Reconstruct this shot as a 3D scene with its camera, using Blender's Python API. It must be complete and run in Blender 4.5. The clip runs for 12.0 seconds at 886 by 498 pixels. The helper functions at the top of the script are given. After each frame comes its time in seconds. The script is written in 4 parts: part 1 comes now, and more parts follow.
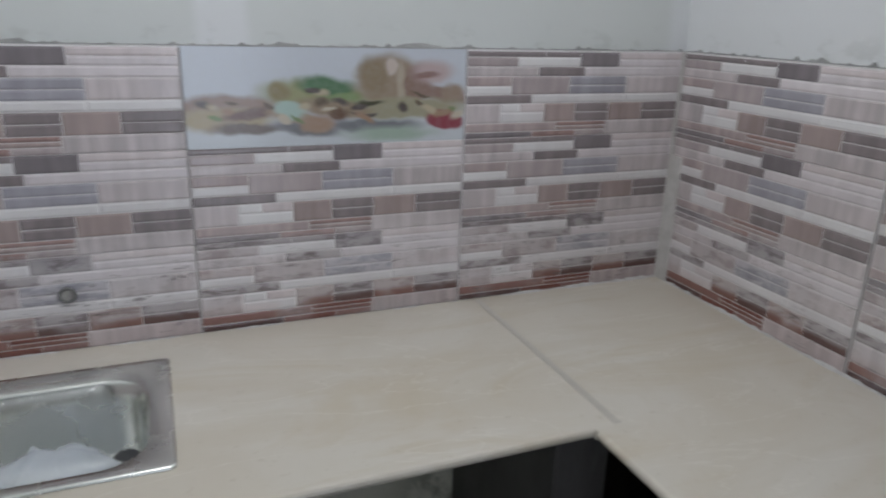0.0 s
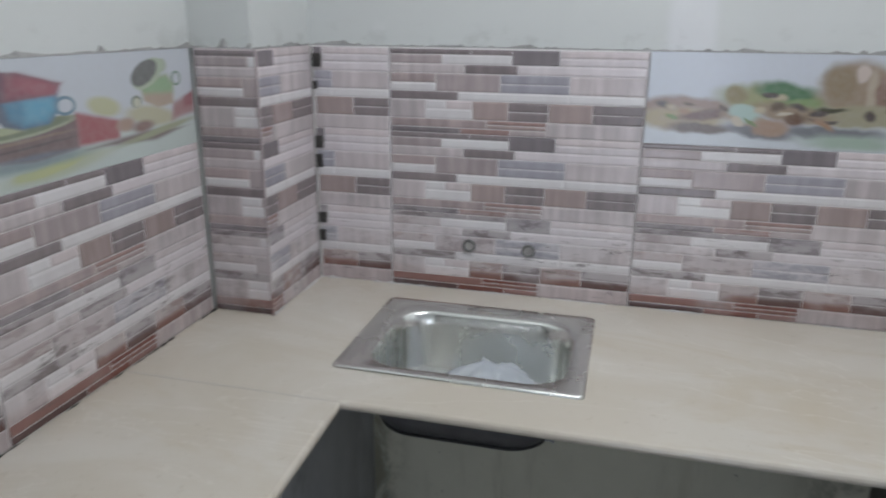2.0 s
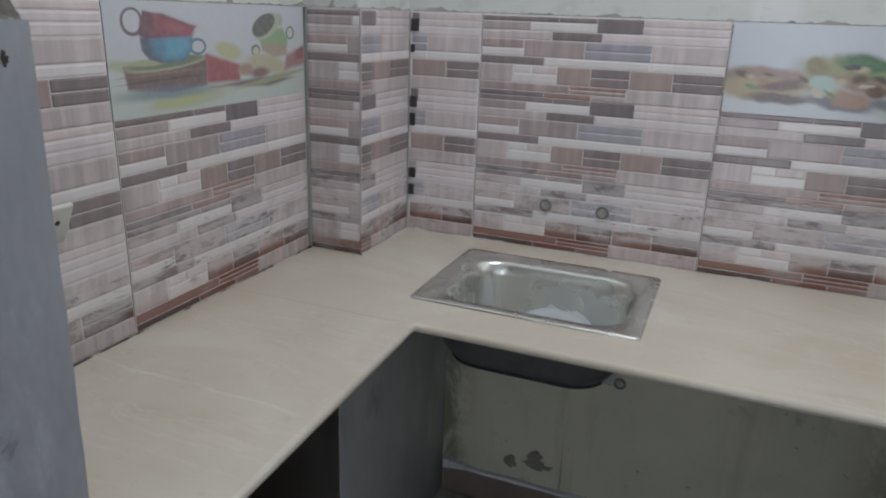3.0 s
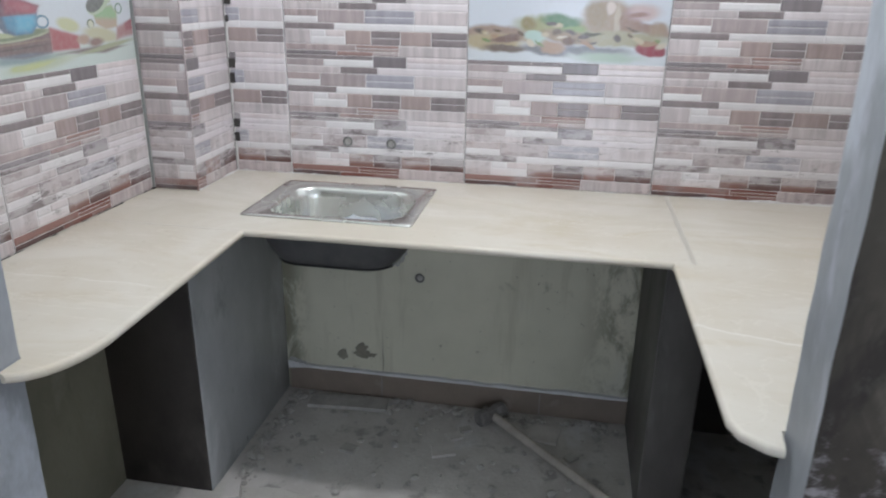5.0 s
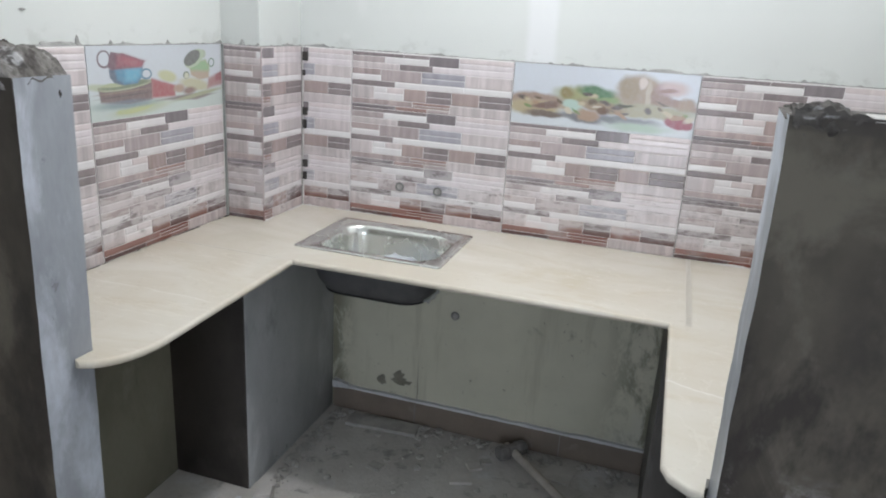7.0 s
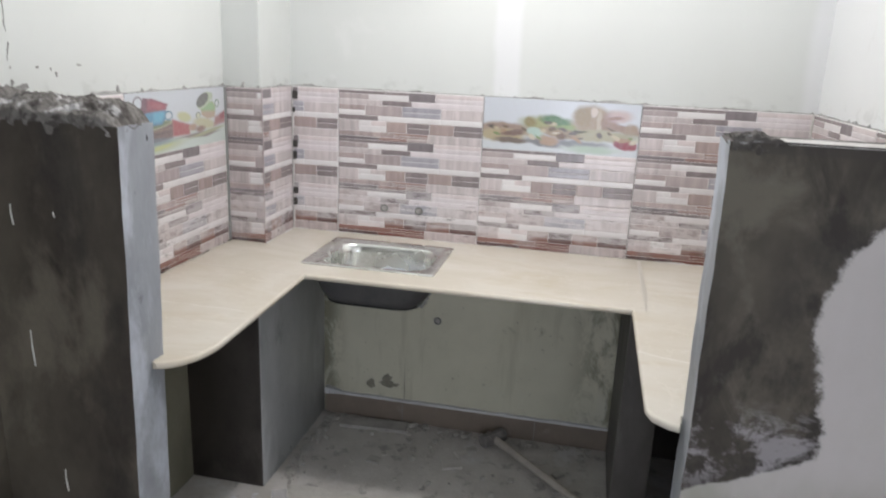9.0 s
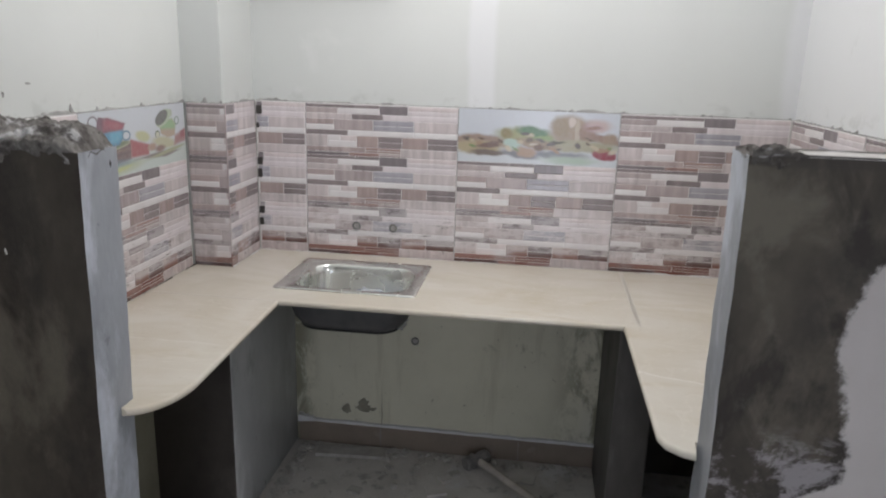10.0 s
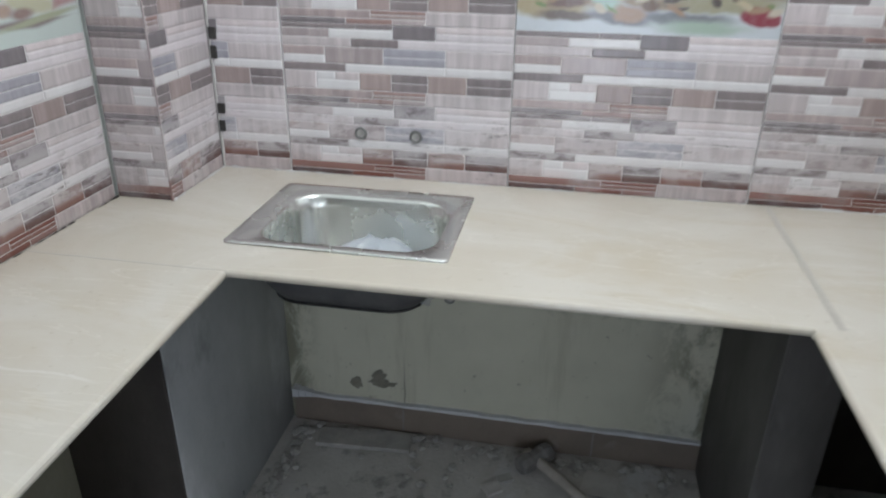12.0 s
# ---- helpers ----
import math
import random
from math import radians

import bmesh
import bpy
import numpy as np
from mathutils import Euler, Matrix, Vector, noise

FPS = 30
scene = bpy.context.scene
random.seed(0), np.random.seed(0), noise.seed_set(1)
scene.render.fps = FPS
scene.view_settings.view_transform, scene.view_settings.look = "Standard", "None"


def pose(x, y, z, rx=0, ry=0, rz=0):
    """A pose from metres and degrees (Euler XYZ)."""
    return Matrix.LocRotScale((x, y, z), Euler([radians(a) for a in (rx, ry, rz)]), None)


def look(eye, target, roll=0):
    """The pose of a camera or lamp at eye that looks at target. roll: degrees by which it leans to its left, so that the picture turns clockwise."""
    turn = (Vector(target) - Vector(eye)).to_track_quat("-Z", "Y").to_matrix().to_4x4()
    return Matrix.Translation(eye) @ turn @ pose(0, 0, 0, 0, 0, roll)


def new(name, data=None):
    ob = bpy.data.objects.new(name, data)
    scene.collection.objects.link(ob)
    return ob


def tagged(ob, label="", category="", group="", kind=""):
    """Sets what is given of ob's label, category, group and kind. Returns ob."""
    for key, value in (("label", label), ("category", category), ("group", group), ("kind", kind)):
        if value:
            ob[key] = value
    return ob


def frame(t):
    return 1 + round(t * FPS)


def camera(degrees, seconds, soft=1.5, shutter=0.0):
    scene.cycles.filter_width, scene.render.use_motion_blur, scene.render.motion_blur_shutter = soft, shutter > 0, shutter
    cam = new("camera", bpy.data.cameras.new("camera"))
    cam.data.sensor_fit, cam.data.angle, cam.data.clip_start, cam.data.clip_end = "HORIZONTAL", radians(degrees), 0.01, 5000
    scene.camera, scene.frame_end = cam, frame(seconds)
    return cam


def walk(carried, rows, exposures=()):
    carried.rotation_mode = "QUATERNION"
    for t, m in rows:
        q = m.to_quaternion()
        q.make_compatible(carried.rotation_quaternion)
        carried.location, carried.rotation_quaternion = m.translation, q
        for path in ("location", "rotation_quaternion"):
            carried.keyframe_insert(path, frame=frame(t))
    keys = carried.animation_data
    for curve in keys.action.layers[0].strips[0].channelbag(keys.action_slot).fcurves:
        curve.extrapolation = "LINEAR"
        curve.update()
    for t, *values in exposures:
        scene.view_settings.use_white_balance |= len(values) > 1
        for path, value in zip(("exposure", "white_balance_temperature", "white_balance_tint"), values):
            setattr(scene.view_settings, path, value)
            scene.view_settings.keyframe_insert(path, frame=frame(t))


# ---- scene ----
cam = camera(63.9, 12.0, soft=1.9, shutter=0.4)
PATH = [
    (0, (-0.059, -1.487, 1.531), (0.667, 0.268, 0.904), 1.8),
    (0.5, (-0.078, -1.531, 1.511), (0.33, 0.332, 0.91), 1.5),
    (1, (-0.112, -1.621, 1.515), (0.087, 0.25, 0.839), 1.9),
    (1.5, (-0.117, -1.645, 1.53), (-0.217, 0.241, 0.872), 1.0),
    (2, (-0.039, -1.666, 1.521), (-0.509, 0.178, 0.907), 0.5),
    (2.5, (0.03, -1.718, 1.467), (-0.761, 0.011, 0.846), 0.5),
    (3, (0.037, -1.802, 1.454), (-0.67, -0.04, 0.827), 2.0),
    (3.5, (0.005, -1.986, 1.432), (-0.471, -0.176, 0.727), 1.1),
    (3.7, (0.008, -2.052, 1.429), (-0.398, -0.243, 0.679), 0.5),
    (5.3, (0.374, -2.299, 1.518), (0.053, -0.432, 0.866), 1.1),
    (5.5, (0.382, -2.325, 1.541), (0.053, -0.435, 0.977), 1.2),
    (6, (0.384, -2.396, 1.543), (0.109, -0.526, 0.89), 1.6),
    (6.5, (0.477, -2.401, 1.599), (-0.055, -0.569, 0.997), 1.7),
    (6.7, (0.543, -2.4, 1.588), (-0.039, -0.585, 0.982), 3.5),
    (8.3, (0.419, -2.676, 1.554), (0.08, -0.801, 0.947), 1.8),
    (8.5, (0.439, -2.698, 1.567), (0.116, -0.813, 0.983), 2.1),
    (9, (0.422, -2.801, 1.621), (0.044, -0.911, 1.086), 2.5),
    (9.5, (0.366, -2.782, 1.647), (-0.026, -0.873, 1.198), -0.1),
    (10, (0.309, -2.706, 1.627), (0.059, -0.789, 1.117), 1.7),
    (10.5, (0.263, -2.572, 1.567), (0.007, -0.665, 1.02), 1.5),
    (11, (0.295, -2.306, 1.603), (-0.053, -0.408, 1.074), 3.0),
    (11.5, (0.236, -2.017, 1.547), (-0.062, -0.15, 0.894), 2.9),
    (12, (0.155, -1.772, 1.503), (-0.172, 0.01, 0.658), 0.7),
]
walk(cam, [(t, look(eye, target, roll)) for t, eye, target, roll in PATH],
     exposures=[(0.0, -0.97, 6250, 10), (0.5, -0.93, 6400, 11), (1.0, -0.83, 6400, 10), (2.0, -0.74, 6250, 10), (2.5, -0.82, 6350, 11), (3.0, -0.92, 6400, 10), (3.5, -1.03, 6350, 10), (3.7, -0.9, 6350, 10), (5.3, -0.07, 6250, 9), (6.0, -0.2, 6500, 13), (6.5, -0.09, 6400, 8), (8.5, -0.04, 6600, 10), (9.0, -0.05, 6700, 11), (9.5, -0.48, 6620, 15), (10.0, -0.46, 6700, 12), (10.5, -0.27, 6720, 10), (11.0, -0.29, 6500, 10), (12.0, -0.25, 6200, 7)])

# ---- world and lamps: an indoor place, one ceiling lamp in the kitchen and two on the far wall of the room in front of it ----
world = bpy.data.worlds.new("world")
scene.world = world
world.use_nodes = True
world.node_tree.nodes["Background"].inputs["Color"].default_value = (0.75, 0.85, 1.0, 1)
world.node_tree.nodes["Background"].inputs["Strength"].default_value = 0.05
CEILING = 2.95


def lamp(name, place, watts, radius, colour):
    data = bpy.data.lights.new(name, "POINT")
    data.energy, data.shadow_soft_size, data.color = watts, radius, colour
    ob = new(name, data)
    ob.location = place
    return ob


lamp("kitchen_lamp", (0.10, -0.80, 2.68), 52, 0.05, (1.0, 0.975, 0.985))
lamp("room_lamp", (-0.70, -4.45, 2.12), 5, 0.06, (0.985, 0.97, 0.985))
lamp("room_lamp", (1.62, -4.45, 2.17), 17, 0.06, (0.985, 0.97, 0.985))
# daylight through the open door behind the camera
DOOR = (0.0, 0.80, 2.05)
sky = bpy.data.lights.new("door_daylight", "AREA")
sky.shape, sky.size, sky.size_y, sky.energy, sky.color = "RECTANGLE", DOOR[1] - DOOR[0], DOOR[2], 22, (0.88, 0.95, 1.10)
daylight = new("door_daylight", sky)
daylight.matrix_basis = pose((DOOR[0] + DOOR[1]) / 2, -4.66, DOOR[2] / 2, 90, 0, 0)


# ---- materials ----
class Nodes:
    """A small writer of node trees."""

    def __init__(self, name):
        self.material = bpy.data.materials.new(name)
        self.material.use_nodes = True
        self.tree = self.material.node_tree
        self.shader = self.tree.nodes["Principled BSDF"]

    def link(self, a, b):
        self.tree.links.new(a, b)

    def node(self, kind, **inputs):
        n = self.tree.nodes.new(kind)
        for key, value in inputs.items():
            spot = n.inputs[key.replace("_", " ")]
            if hasattr(value, "is_linked"):
                self.link(value, spot)
            else:
                spot.default_value = value
        return n

    def place(self, stretch=(1, 1, 1), own=False):
        if own:
            out = self.tree.nodes.new("ShaderNodeTexCoord").outputs["Object"]
        else:
            out = self.tree.nodes.new("ShaderNodeNewGeometry").outputs["Position"]
        m = self.node("ShaderNodeMapping", Vector=out, Scale=stretch)
        return m.outputs["Vector"]

    def noise(self, scale, stretch=(1, 1, 1), detail=4.0, rough=0.55, own=False, warp=0.0):
        n = self.node("ShaderNodeTexNoise", Vector=self.place(stretch, own), Scale=scale, Detail=detail, Roughness=rough, Distortion=warp)
        return n.outputs["Fac"]

    def ramp(self, value, lo, hi, a=0.0, b=1.0):
        n = self.node("ShaderNodeMapRange")
        n.interpolation_type = "SMOOTHSTEP"
        for i, v in ((1, lo), (2, hi), (3, a), (4, b)):
            n.inputs[i].default_value = v
        self.link(value, n.inputs[0])
        return n.outputs[0]

    def math(self, kind, a, b):
        n = self.tree.nodes.new("ShaderNodeMath")
        n.operation = kind
        for spot, v in zip(n.inputs, (a, b)):
            if hasattr(v, "is_linked"):
                self.link(v, spot)
            else:
                spot.default_value = v
        return n.outputs[0]

    def mix(self, fac, a, b):
        n = self.tree.nodes.new("ShaderNodeMix")
        n.data_type = "RGBA"
        for spot, v in ((n.inputs[0], fac), (n.inputs[6], a), (n.inputs[7], b)):
            if hasattr(v, "is_linked"):
                self.link(v, spot)
            else:
                spot.default_value = (*v, 1) if isinstance(v, tuple) else v
        return n.outputs[2]

    def axis(self, which, own=False):
        n = self.node("ShaderNodeSeparateXYZ", Vector=self.place(own=own))
        return n.outputs[which]

    def bump(self, height, strength, depth=0.002, under=None):
        n = self.node("ShaderNodeBump", Height=height, Strength=strength, Distance=depth)
        if under:
            self.link(under, n.inputs["Normal"])
        return n.outputs["Normal"]

    def done(self, colour, rough, normal=None, metal=0.0, spec=0.5):
        for key, v in (("Base Color", colour), ("Roughness", rough)):
            if hasattr(v, "is_linked"):
                self.link(v, self.shader.inputs[key])
            else:
                self.shader.inputs[key].default_value = (*v, 1) if isinstance(v, tuple) else v
        if normal:
            self.link(normal, self.shader.inputs["Normal"])
        self.shader.inputs["Metallic"].default_value = metal
        self.shader.inputs["Specular IOR Level"].default_value = spec
        return self.material


def surface(name, a, b, scale=5.0, rough=(0.6, 0.8), grain=0.15, fine=120.0, stretch=(1, 1, 1), coarse=None, stains=(), metal=0.0, spec=0.5, own=False):
    """Two tones that cloud into each other, fine relief, uneven gloss, and stains: (colour, scale, from, to, stretch, amount)."""
    n = Nodes(name)
    broad = n.noise(scale, stretch, 5.0, 0.6, own)
    colour = n.mix(n.ramp(broad, 0.3, 0.7), a, b)
    for tint, size, lo, hi, pull, amount in stains:
        colour = n.mix(n.ramp(n.noise(size, pull, 6.0, 0.62, own, 0.3), lo, hi, 0.0, amount), colour, tint)
    small = n.noise(fine, stretch, 3.0, 0.6, own)
    colour = n.mix(n.ramp(small, 0.3, 0.75, 0.0, 0.22), colour, tuple(0.72 * c for c in a))
    normal = n.bump(small, grain, 0.002)
    if coarse:
        normal = n.bump(broad, coarse, 0.01, normal)
    return n.done(colour, n.ramp(broad, 0.25, 0.75, *rough), normal, metal, spec)


def putty():
    """White wall putty: broad faint clouds, trowel marks, and filled strips where conduits were chased in."""
    n = Nodes("white_wall_putty")
    broad = n.noise(1.3, (1, 1, 0.6), 4.0, 0.55)
    colour = n.mix(n.ramp(broad, 0.3, 0.7), (0.645, 0.67, 0.657), (0.605, 0.63, 0.617))
    x = n.math("ADD", n.axis(0), n.math("MULTIPLY", n.math("SUBTRACT", n.noise(5.0), 0.5), 0.03))
    band = n.math("MULTIPLY", n.ramp(x, 0.015, 0.045), n.ramp(x, 0.115, 0.145, 1.0, 0.0))
    band = n.math("MAXIMUM", band, n.ramp(x, 1.13, 1.17))
    colour = n.mix(n.math("MULTIPLY", band, 0.75), colour, (0.73, 0.745, 0.765))
    patch = n.ramp(n.noise(2.6, (1, 1, 1), 4.0, 0.6, warp=0.5), 0.60, 0.68, 0.0, 0.35)
    colour = n.mix(patch, colour, (0.72, 0.73, 0.73))
    smudge = n.ramp(n.noise(9.0, (1, 1, 0.5), 5.0, 0.65), 0.66, 0.74, 0.0, 0.35)
    colour = n.mix(smudge, colour, (0.56, 0.57, 0.56))
    z = n.axis(2)
    trace = n.math("MULTIPLY", n.math("MULTIPLY", n.ramp(z, 1.47, 1.535, 1.0, 0.0), n.ramp(z, 1.44, 1.45)), n.ramp(n.noise(12.0, (1, 1, 1.3), 5.0, 0.65), 0.52, 0.64, 0.0, 0.4))
    colour = n.mix(trace, colour, (0.44, 0.46, 0.44))
    fine = n.noise(70.0, (1, 1, 0.5), 3.0)
    return n.done(colour, n.ramp(broad, 0.3, 0.7, 0.36, 0.5), n.bump(broad, 0.04, 0.01, n.bump(fine, 0.04, 0.001)))


PLASTER = putty()
SUBSTRATE = surface("grey_bedding_cement", (0.17, 0.16, 0.155), (0.24, 0.23, 0.22), 9.0, (0.8, 0.95), 0.5, 90.0)
MORTAR = surface("smeared_mortar", (0.22, 0.22, 0.215), (0.36, 0.36, 0.35), 14.0, (0.8, 0.95), 0.6, 140.0)
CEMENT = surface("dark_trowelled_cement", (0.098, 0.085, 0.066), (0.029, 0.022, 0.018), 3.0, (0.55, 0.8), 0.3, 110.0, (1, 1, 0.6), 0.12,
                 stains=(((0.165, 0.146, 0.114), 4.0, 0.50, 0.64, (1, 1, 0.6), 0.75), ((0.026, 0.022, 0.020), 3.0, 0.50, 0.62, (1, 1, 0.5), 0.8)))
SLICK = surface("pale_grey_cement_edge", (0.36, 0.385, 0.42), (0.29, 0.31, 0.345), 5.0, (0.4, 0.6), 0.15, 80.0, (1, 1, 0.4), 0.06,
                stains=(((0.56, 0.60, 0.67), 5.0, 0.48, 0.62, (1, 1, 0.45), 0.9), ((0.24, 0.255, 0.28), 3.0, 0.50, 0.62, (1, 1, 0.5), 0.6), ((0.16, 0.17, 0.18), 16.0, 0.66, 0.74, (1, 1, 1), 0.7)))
RUBBLE = surface("broken_concrete", (0.14, 0.13, 0.12), (0.24, 0.228, 0.215), 18.0, (0.85, 0.98), 1.0, 160.0, coarse=0.5,
                 stains=(((0.40, 0.39, 0.385), 16.0, 0.55, 0.66, (1, 1, 1), 0.8), ((0.05, 0.045, 0.042), 24.0, 0.54, 0.64, (1, 1, 1), 0.9)))
TORN = surface("torn_dark_cement", (0.07, 0.062, 0.057), (0.13, 0.122, 0.115), 16.0, (0.7, 0.9), 0.8, 150.0, coarse=0.3,
               stains=(((0.46, 0.46, 0.47), 22.0, 0.60, 0.68, (1, 1, 2.0), 0.8), ((0.025, 0.022, 0.02), 18.0, 0.54, 0.62, (1, 1, 2.0), 0.85)))
BROKEN = surface("dusty_broken_top", (0.20, 0.19, 0.18), (0.105, 0.098, 0.09), 14.0, (0.85, 0.98), 0.8, 150.0, coarse=0.3,
                 stains=(((0.52, 0.52, 0.53), 11.0, 0.53, 0.63, (1, 1, 1), 0.8), ((0.045, 0.039, 0.036), 16.0, 0.53, 0.62, (1, 1, 1), 0.9)))
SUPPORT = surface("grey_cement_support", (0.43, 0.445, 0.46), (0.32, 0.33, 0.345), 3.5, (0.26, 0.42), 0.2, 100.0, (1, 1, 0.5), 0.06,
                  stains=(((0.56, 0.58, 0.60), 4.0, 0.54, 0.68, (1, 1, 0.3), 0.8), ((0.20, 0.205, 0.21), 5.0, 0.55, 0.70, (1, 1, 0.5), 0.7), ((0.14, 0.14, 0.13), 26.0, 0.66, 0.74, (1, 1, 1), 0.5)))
def old_paint():
    """Old greenish paint with damp stains that climb from both ends of the wall and specks all over."""
    n = Nodes("stained_old_distemper")
    broad, small = n.noise(2.2, (1, 1, 1), 5.0, 0.6), n.noise(60.0)
    colour = n.mix(n.ramp(broad, 0.3, 0.7), (0.615, 0.605, 0.50), (0.525, 0.52, 0.425))
    colour = n.mix(n.ramp(n.noise(3.0, (1, 1, 1), 6.0), 0.55, 0.7, 0.0, 0.5), colour, (0.57, 0.57, 0.52))
    colour = n.mix(n.ramp(n.noise(7.0, (1, 1, 0.8), 6.0, 0.65, warp=0.4), 0.62, 0.72, 0.0, 0.6), colour, (0.24, 0.235, 0.18))
    x = n.axis(0)
    ends = n.math("MAXIMUM", n.ramp(x, 0.38, 0.58), n.ramp(x, -0.54, -0.65))
    damp = n.math("MULTIPLY", ends, n.ramp(n.noise(11.0, (1, 1, 0.45), 7.0, 0.72, warp=0.5), 0.42, 0.58))
    colour = n.mix(n.math("MULTIPLY", damp, 0.8), colour, (0.16, 0.155, 0.105))
    colour = n.mix(n.ramp(n.noise(38.0, (1, 1, 1), 5.0, 0.7), 0.64, 0.72, 0.0, 0.7), colour, (0.17, 0.16, 0.13))
    # drips, and old brush strokes that run down the wall
    run = n.ramp(n.noise(9.0, (1, 1, 0.10), 5.0, 0.65), 0.56, 0.68, 0.0, 0.35)
    colour = n.mix(run, colour, (0.36, 0.35, 0.27))
    crack = n.math("MULTIPLY", n.ramp(n.math("ABSOLUTE", n.math("ADD", n.math("ADD", x, 0.29), n.math("MULTIPLY", n.math("SUBTRACT", n.noise(30.0), 0.5), 0.012)), 0.0), 0.001, 0.004, 1.0, 0.0), n.ramp(n.axis(2), 0.16, 0.30, 1.0, 0.0))
    colour = n.mix(n.math("MULTIPLY", crack, 0.7), colour, (0.18, 0.17, 0.13))
    return n.done(colour, 0.62, n.bump(broad, 0.08, 0.01, n.bump(small, 0.25, 0.002)))


LOWER = old_paint()
# dark wet cement of the left support; also painted shade inside the right recess
DAMP_AND_SHADE = surface("damp_and_shaded_cement", (0.050, 0.043, 0.037), (0.022, 0.018, 0.016), 3.0, (0.6, 0.85), 0.3, 110.0, (1, 1, 0.6), 0.1,
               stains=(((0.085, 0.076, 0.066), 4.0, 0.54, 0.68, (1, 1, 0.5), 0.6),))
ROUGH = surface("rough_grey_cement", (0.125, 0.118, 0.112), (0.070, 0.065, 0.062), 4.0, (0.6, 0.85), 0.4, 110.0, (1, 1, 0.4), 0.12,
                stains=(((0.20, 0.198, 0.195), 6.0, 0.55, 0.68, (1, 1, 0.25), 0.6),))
# darker counterpart of SUPPORT: the right side's shade is put into its colour
SHADY = surface("shaded_grey_cement_coat", (0.135, 0.13, 0.125), (0.085, 0.082, 0.08), 3.5, (0.5, 0.7), 0.25, 100.0, (1, 1, 0.5), 0.08,
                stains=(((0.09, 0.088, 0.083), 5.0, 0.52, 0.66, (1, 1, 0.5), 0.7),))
OLIVE = surface("damp_olive_paint", (0.25, 0.24, 0.185), (0.18, 0.172, 0.13), 4.0, (0.6, 0.85), 0.3, 90.0, (1, 1, 0.5), 0.1,
                stains=(((0.31, 0.305, 0.25), 7.0, 0.54, 0.68, (1, 1, 0.6), 0.6), ((0.085, 0.08, 0.06), 5.0, 0.58, 0.70, (1, 1, 0.5), 0.6)))
MOULD = surface("dark_damp_stain", (0.28, 0.27, 0.22), (0.19, 0.18, 0.145), 18.0, (0.6, 0.9), 0.4, 120.0)
FLOOR = surface("dusty_concrete_floor", (0.58, 0.565, 0.545), (0.47, 0.455, 0.435), 6.0, (0.8, 0.97), 1.0, 80.0, coarse=0.7,
                stains=(((0.22, 0.21, 0.205), 11.0, 0.55, 0.68, (1, 1, 1), 0.75), ((0.66, 0.67, 0.69), 3.2, 0.56, 0.68, (1, 1, 1), 0.6)))
SKIRT = surface("brown_skirting_tile", (0.245, 0.202, 0.168), (0.205, 0.168, 0.140), 6.0, (0.35, 0.6), 0.1, 90.0,
                stains=(((0.32, 0.29, 0.26), 9.0, 0.6, 0.72, (1, 1, 1), 0.5),))
SCREED = surface("pale_dusty_screed", (0.56, 0.55, 0.52), (0.47, 0.46, 0.43), 7.0, (0.85, 0.97), 0.8, 90.0, coarse=0.4,
                 stains=(((0.30, 0.29, 0.27), 13.0, 0.58, 0.70, (1, 1, 1), 0.6),))
GROUT = surface("white_grout", (0.60, 0.585, 0.57), (0.50, 0.49, 0.475), 30.0, (0.7, 0.9), 0.3, 200.0)
DUST = surface("pale_plaster_dust", (0.70, 0.715, 0.74), (0.58, 0.59, 0.61), 9.0, (0.9, 0.98), 0.5, 160.0)
JOINT = surface("filled_slab_joint", (0.46, 0.435, 0.385), (0.51, 0.48, 0.425), 20.0, (0.4, 0.6), 0.1, 150.0)
DEBRIS = surface("dusty_rubble_piece", (0.46, 0.45, 0.43), (0.35, 0.34, 0.325), 20.0, (0.8, 0.95), 0.6, 150.0, own=True)
PALE = surface("pale_tile_offcut", (0.60, 0.58, 0.56), (0.50, 0.485, 0.47), 12.0, (0.5, 0.8), 0.2, 120.0, own=True)
IRON = surface("dusty_iron", (0.23, 0.22, 0.215), (0.15, 0.143, 0.14), 26.0, (0.6, 0.85), 0.3, 180.0, metal=0.1, own=True)
WOOD = surface("worn_wooden_handle", (0.50, 0.465, 0.42), (0.38, 0.35, 0.315), 12.0, (0.6, 0.8), 0.3, 90.0, (1, 1, 0.06), own=True)
STEEL = surface("brushed_stainless_steel", (0.80, 0.81, 0.78), (0.72, 0.735, 0.70), 5.0, (0.21, 0.31), 0.004, 400.0, metal=1.0)
UNDERCOAT = surface("grey_bowl_undercoat", (0.085, 0.085, 0.088), (0.06, 0.06, 0.063), 12.0, (0.5, 0.7), 0.2, 150.0)
RUBBER = surface("black_rubber_seal", (0.02, 0.02, 0.02), (0.03, 0.03, 0.03), 20.0, (0.5, 0.7), 0.1, 150.0)
PLASTIC = surface("white_switch_plastic", (0.72, 0.73, 0.70), (0.66, 0.67, 0.64), 8.0, (0.3, 0.4), 0.03, 90.0, own=True)
DARK = surface("dark_hollow_metal", (0.03, 0.028, 0.026), (0.05, 0.046, 0.042), 16.0, (0.6, 0.8), 0.2, 90.0)
PIPE_BORE = surface("plugged_pipe_bore", (0.42, 0.41, 0.39), (0.30, 0.29, 0.28), 60.0, (0.6, 0.8), 0.3, 120.0)
PIPE = surface("grey_pipe_end", (0.20, 0.20, 0.195), (0.13, 0.13, 0.125), 30.0, (0.4, 0.6), 0.1, 120.0)
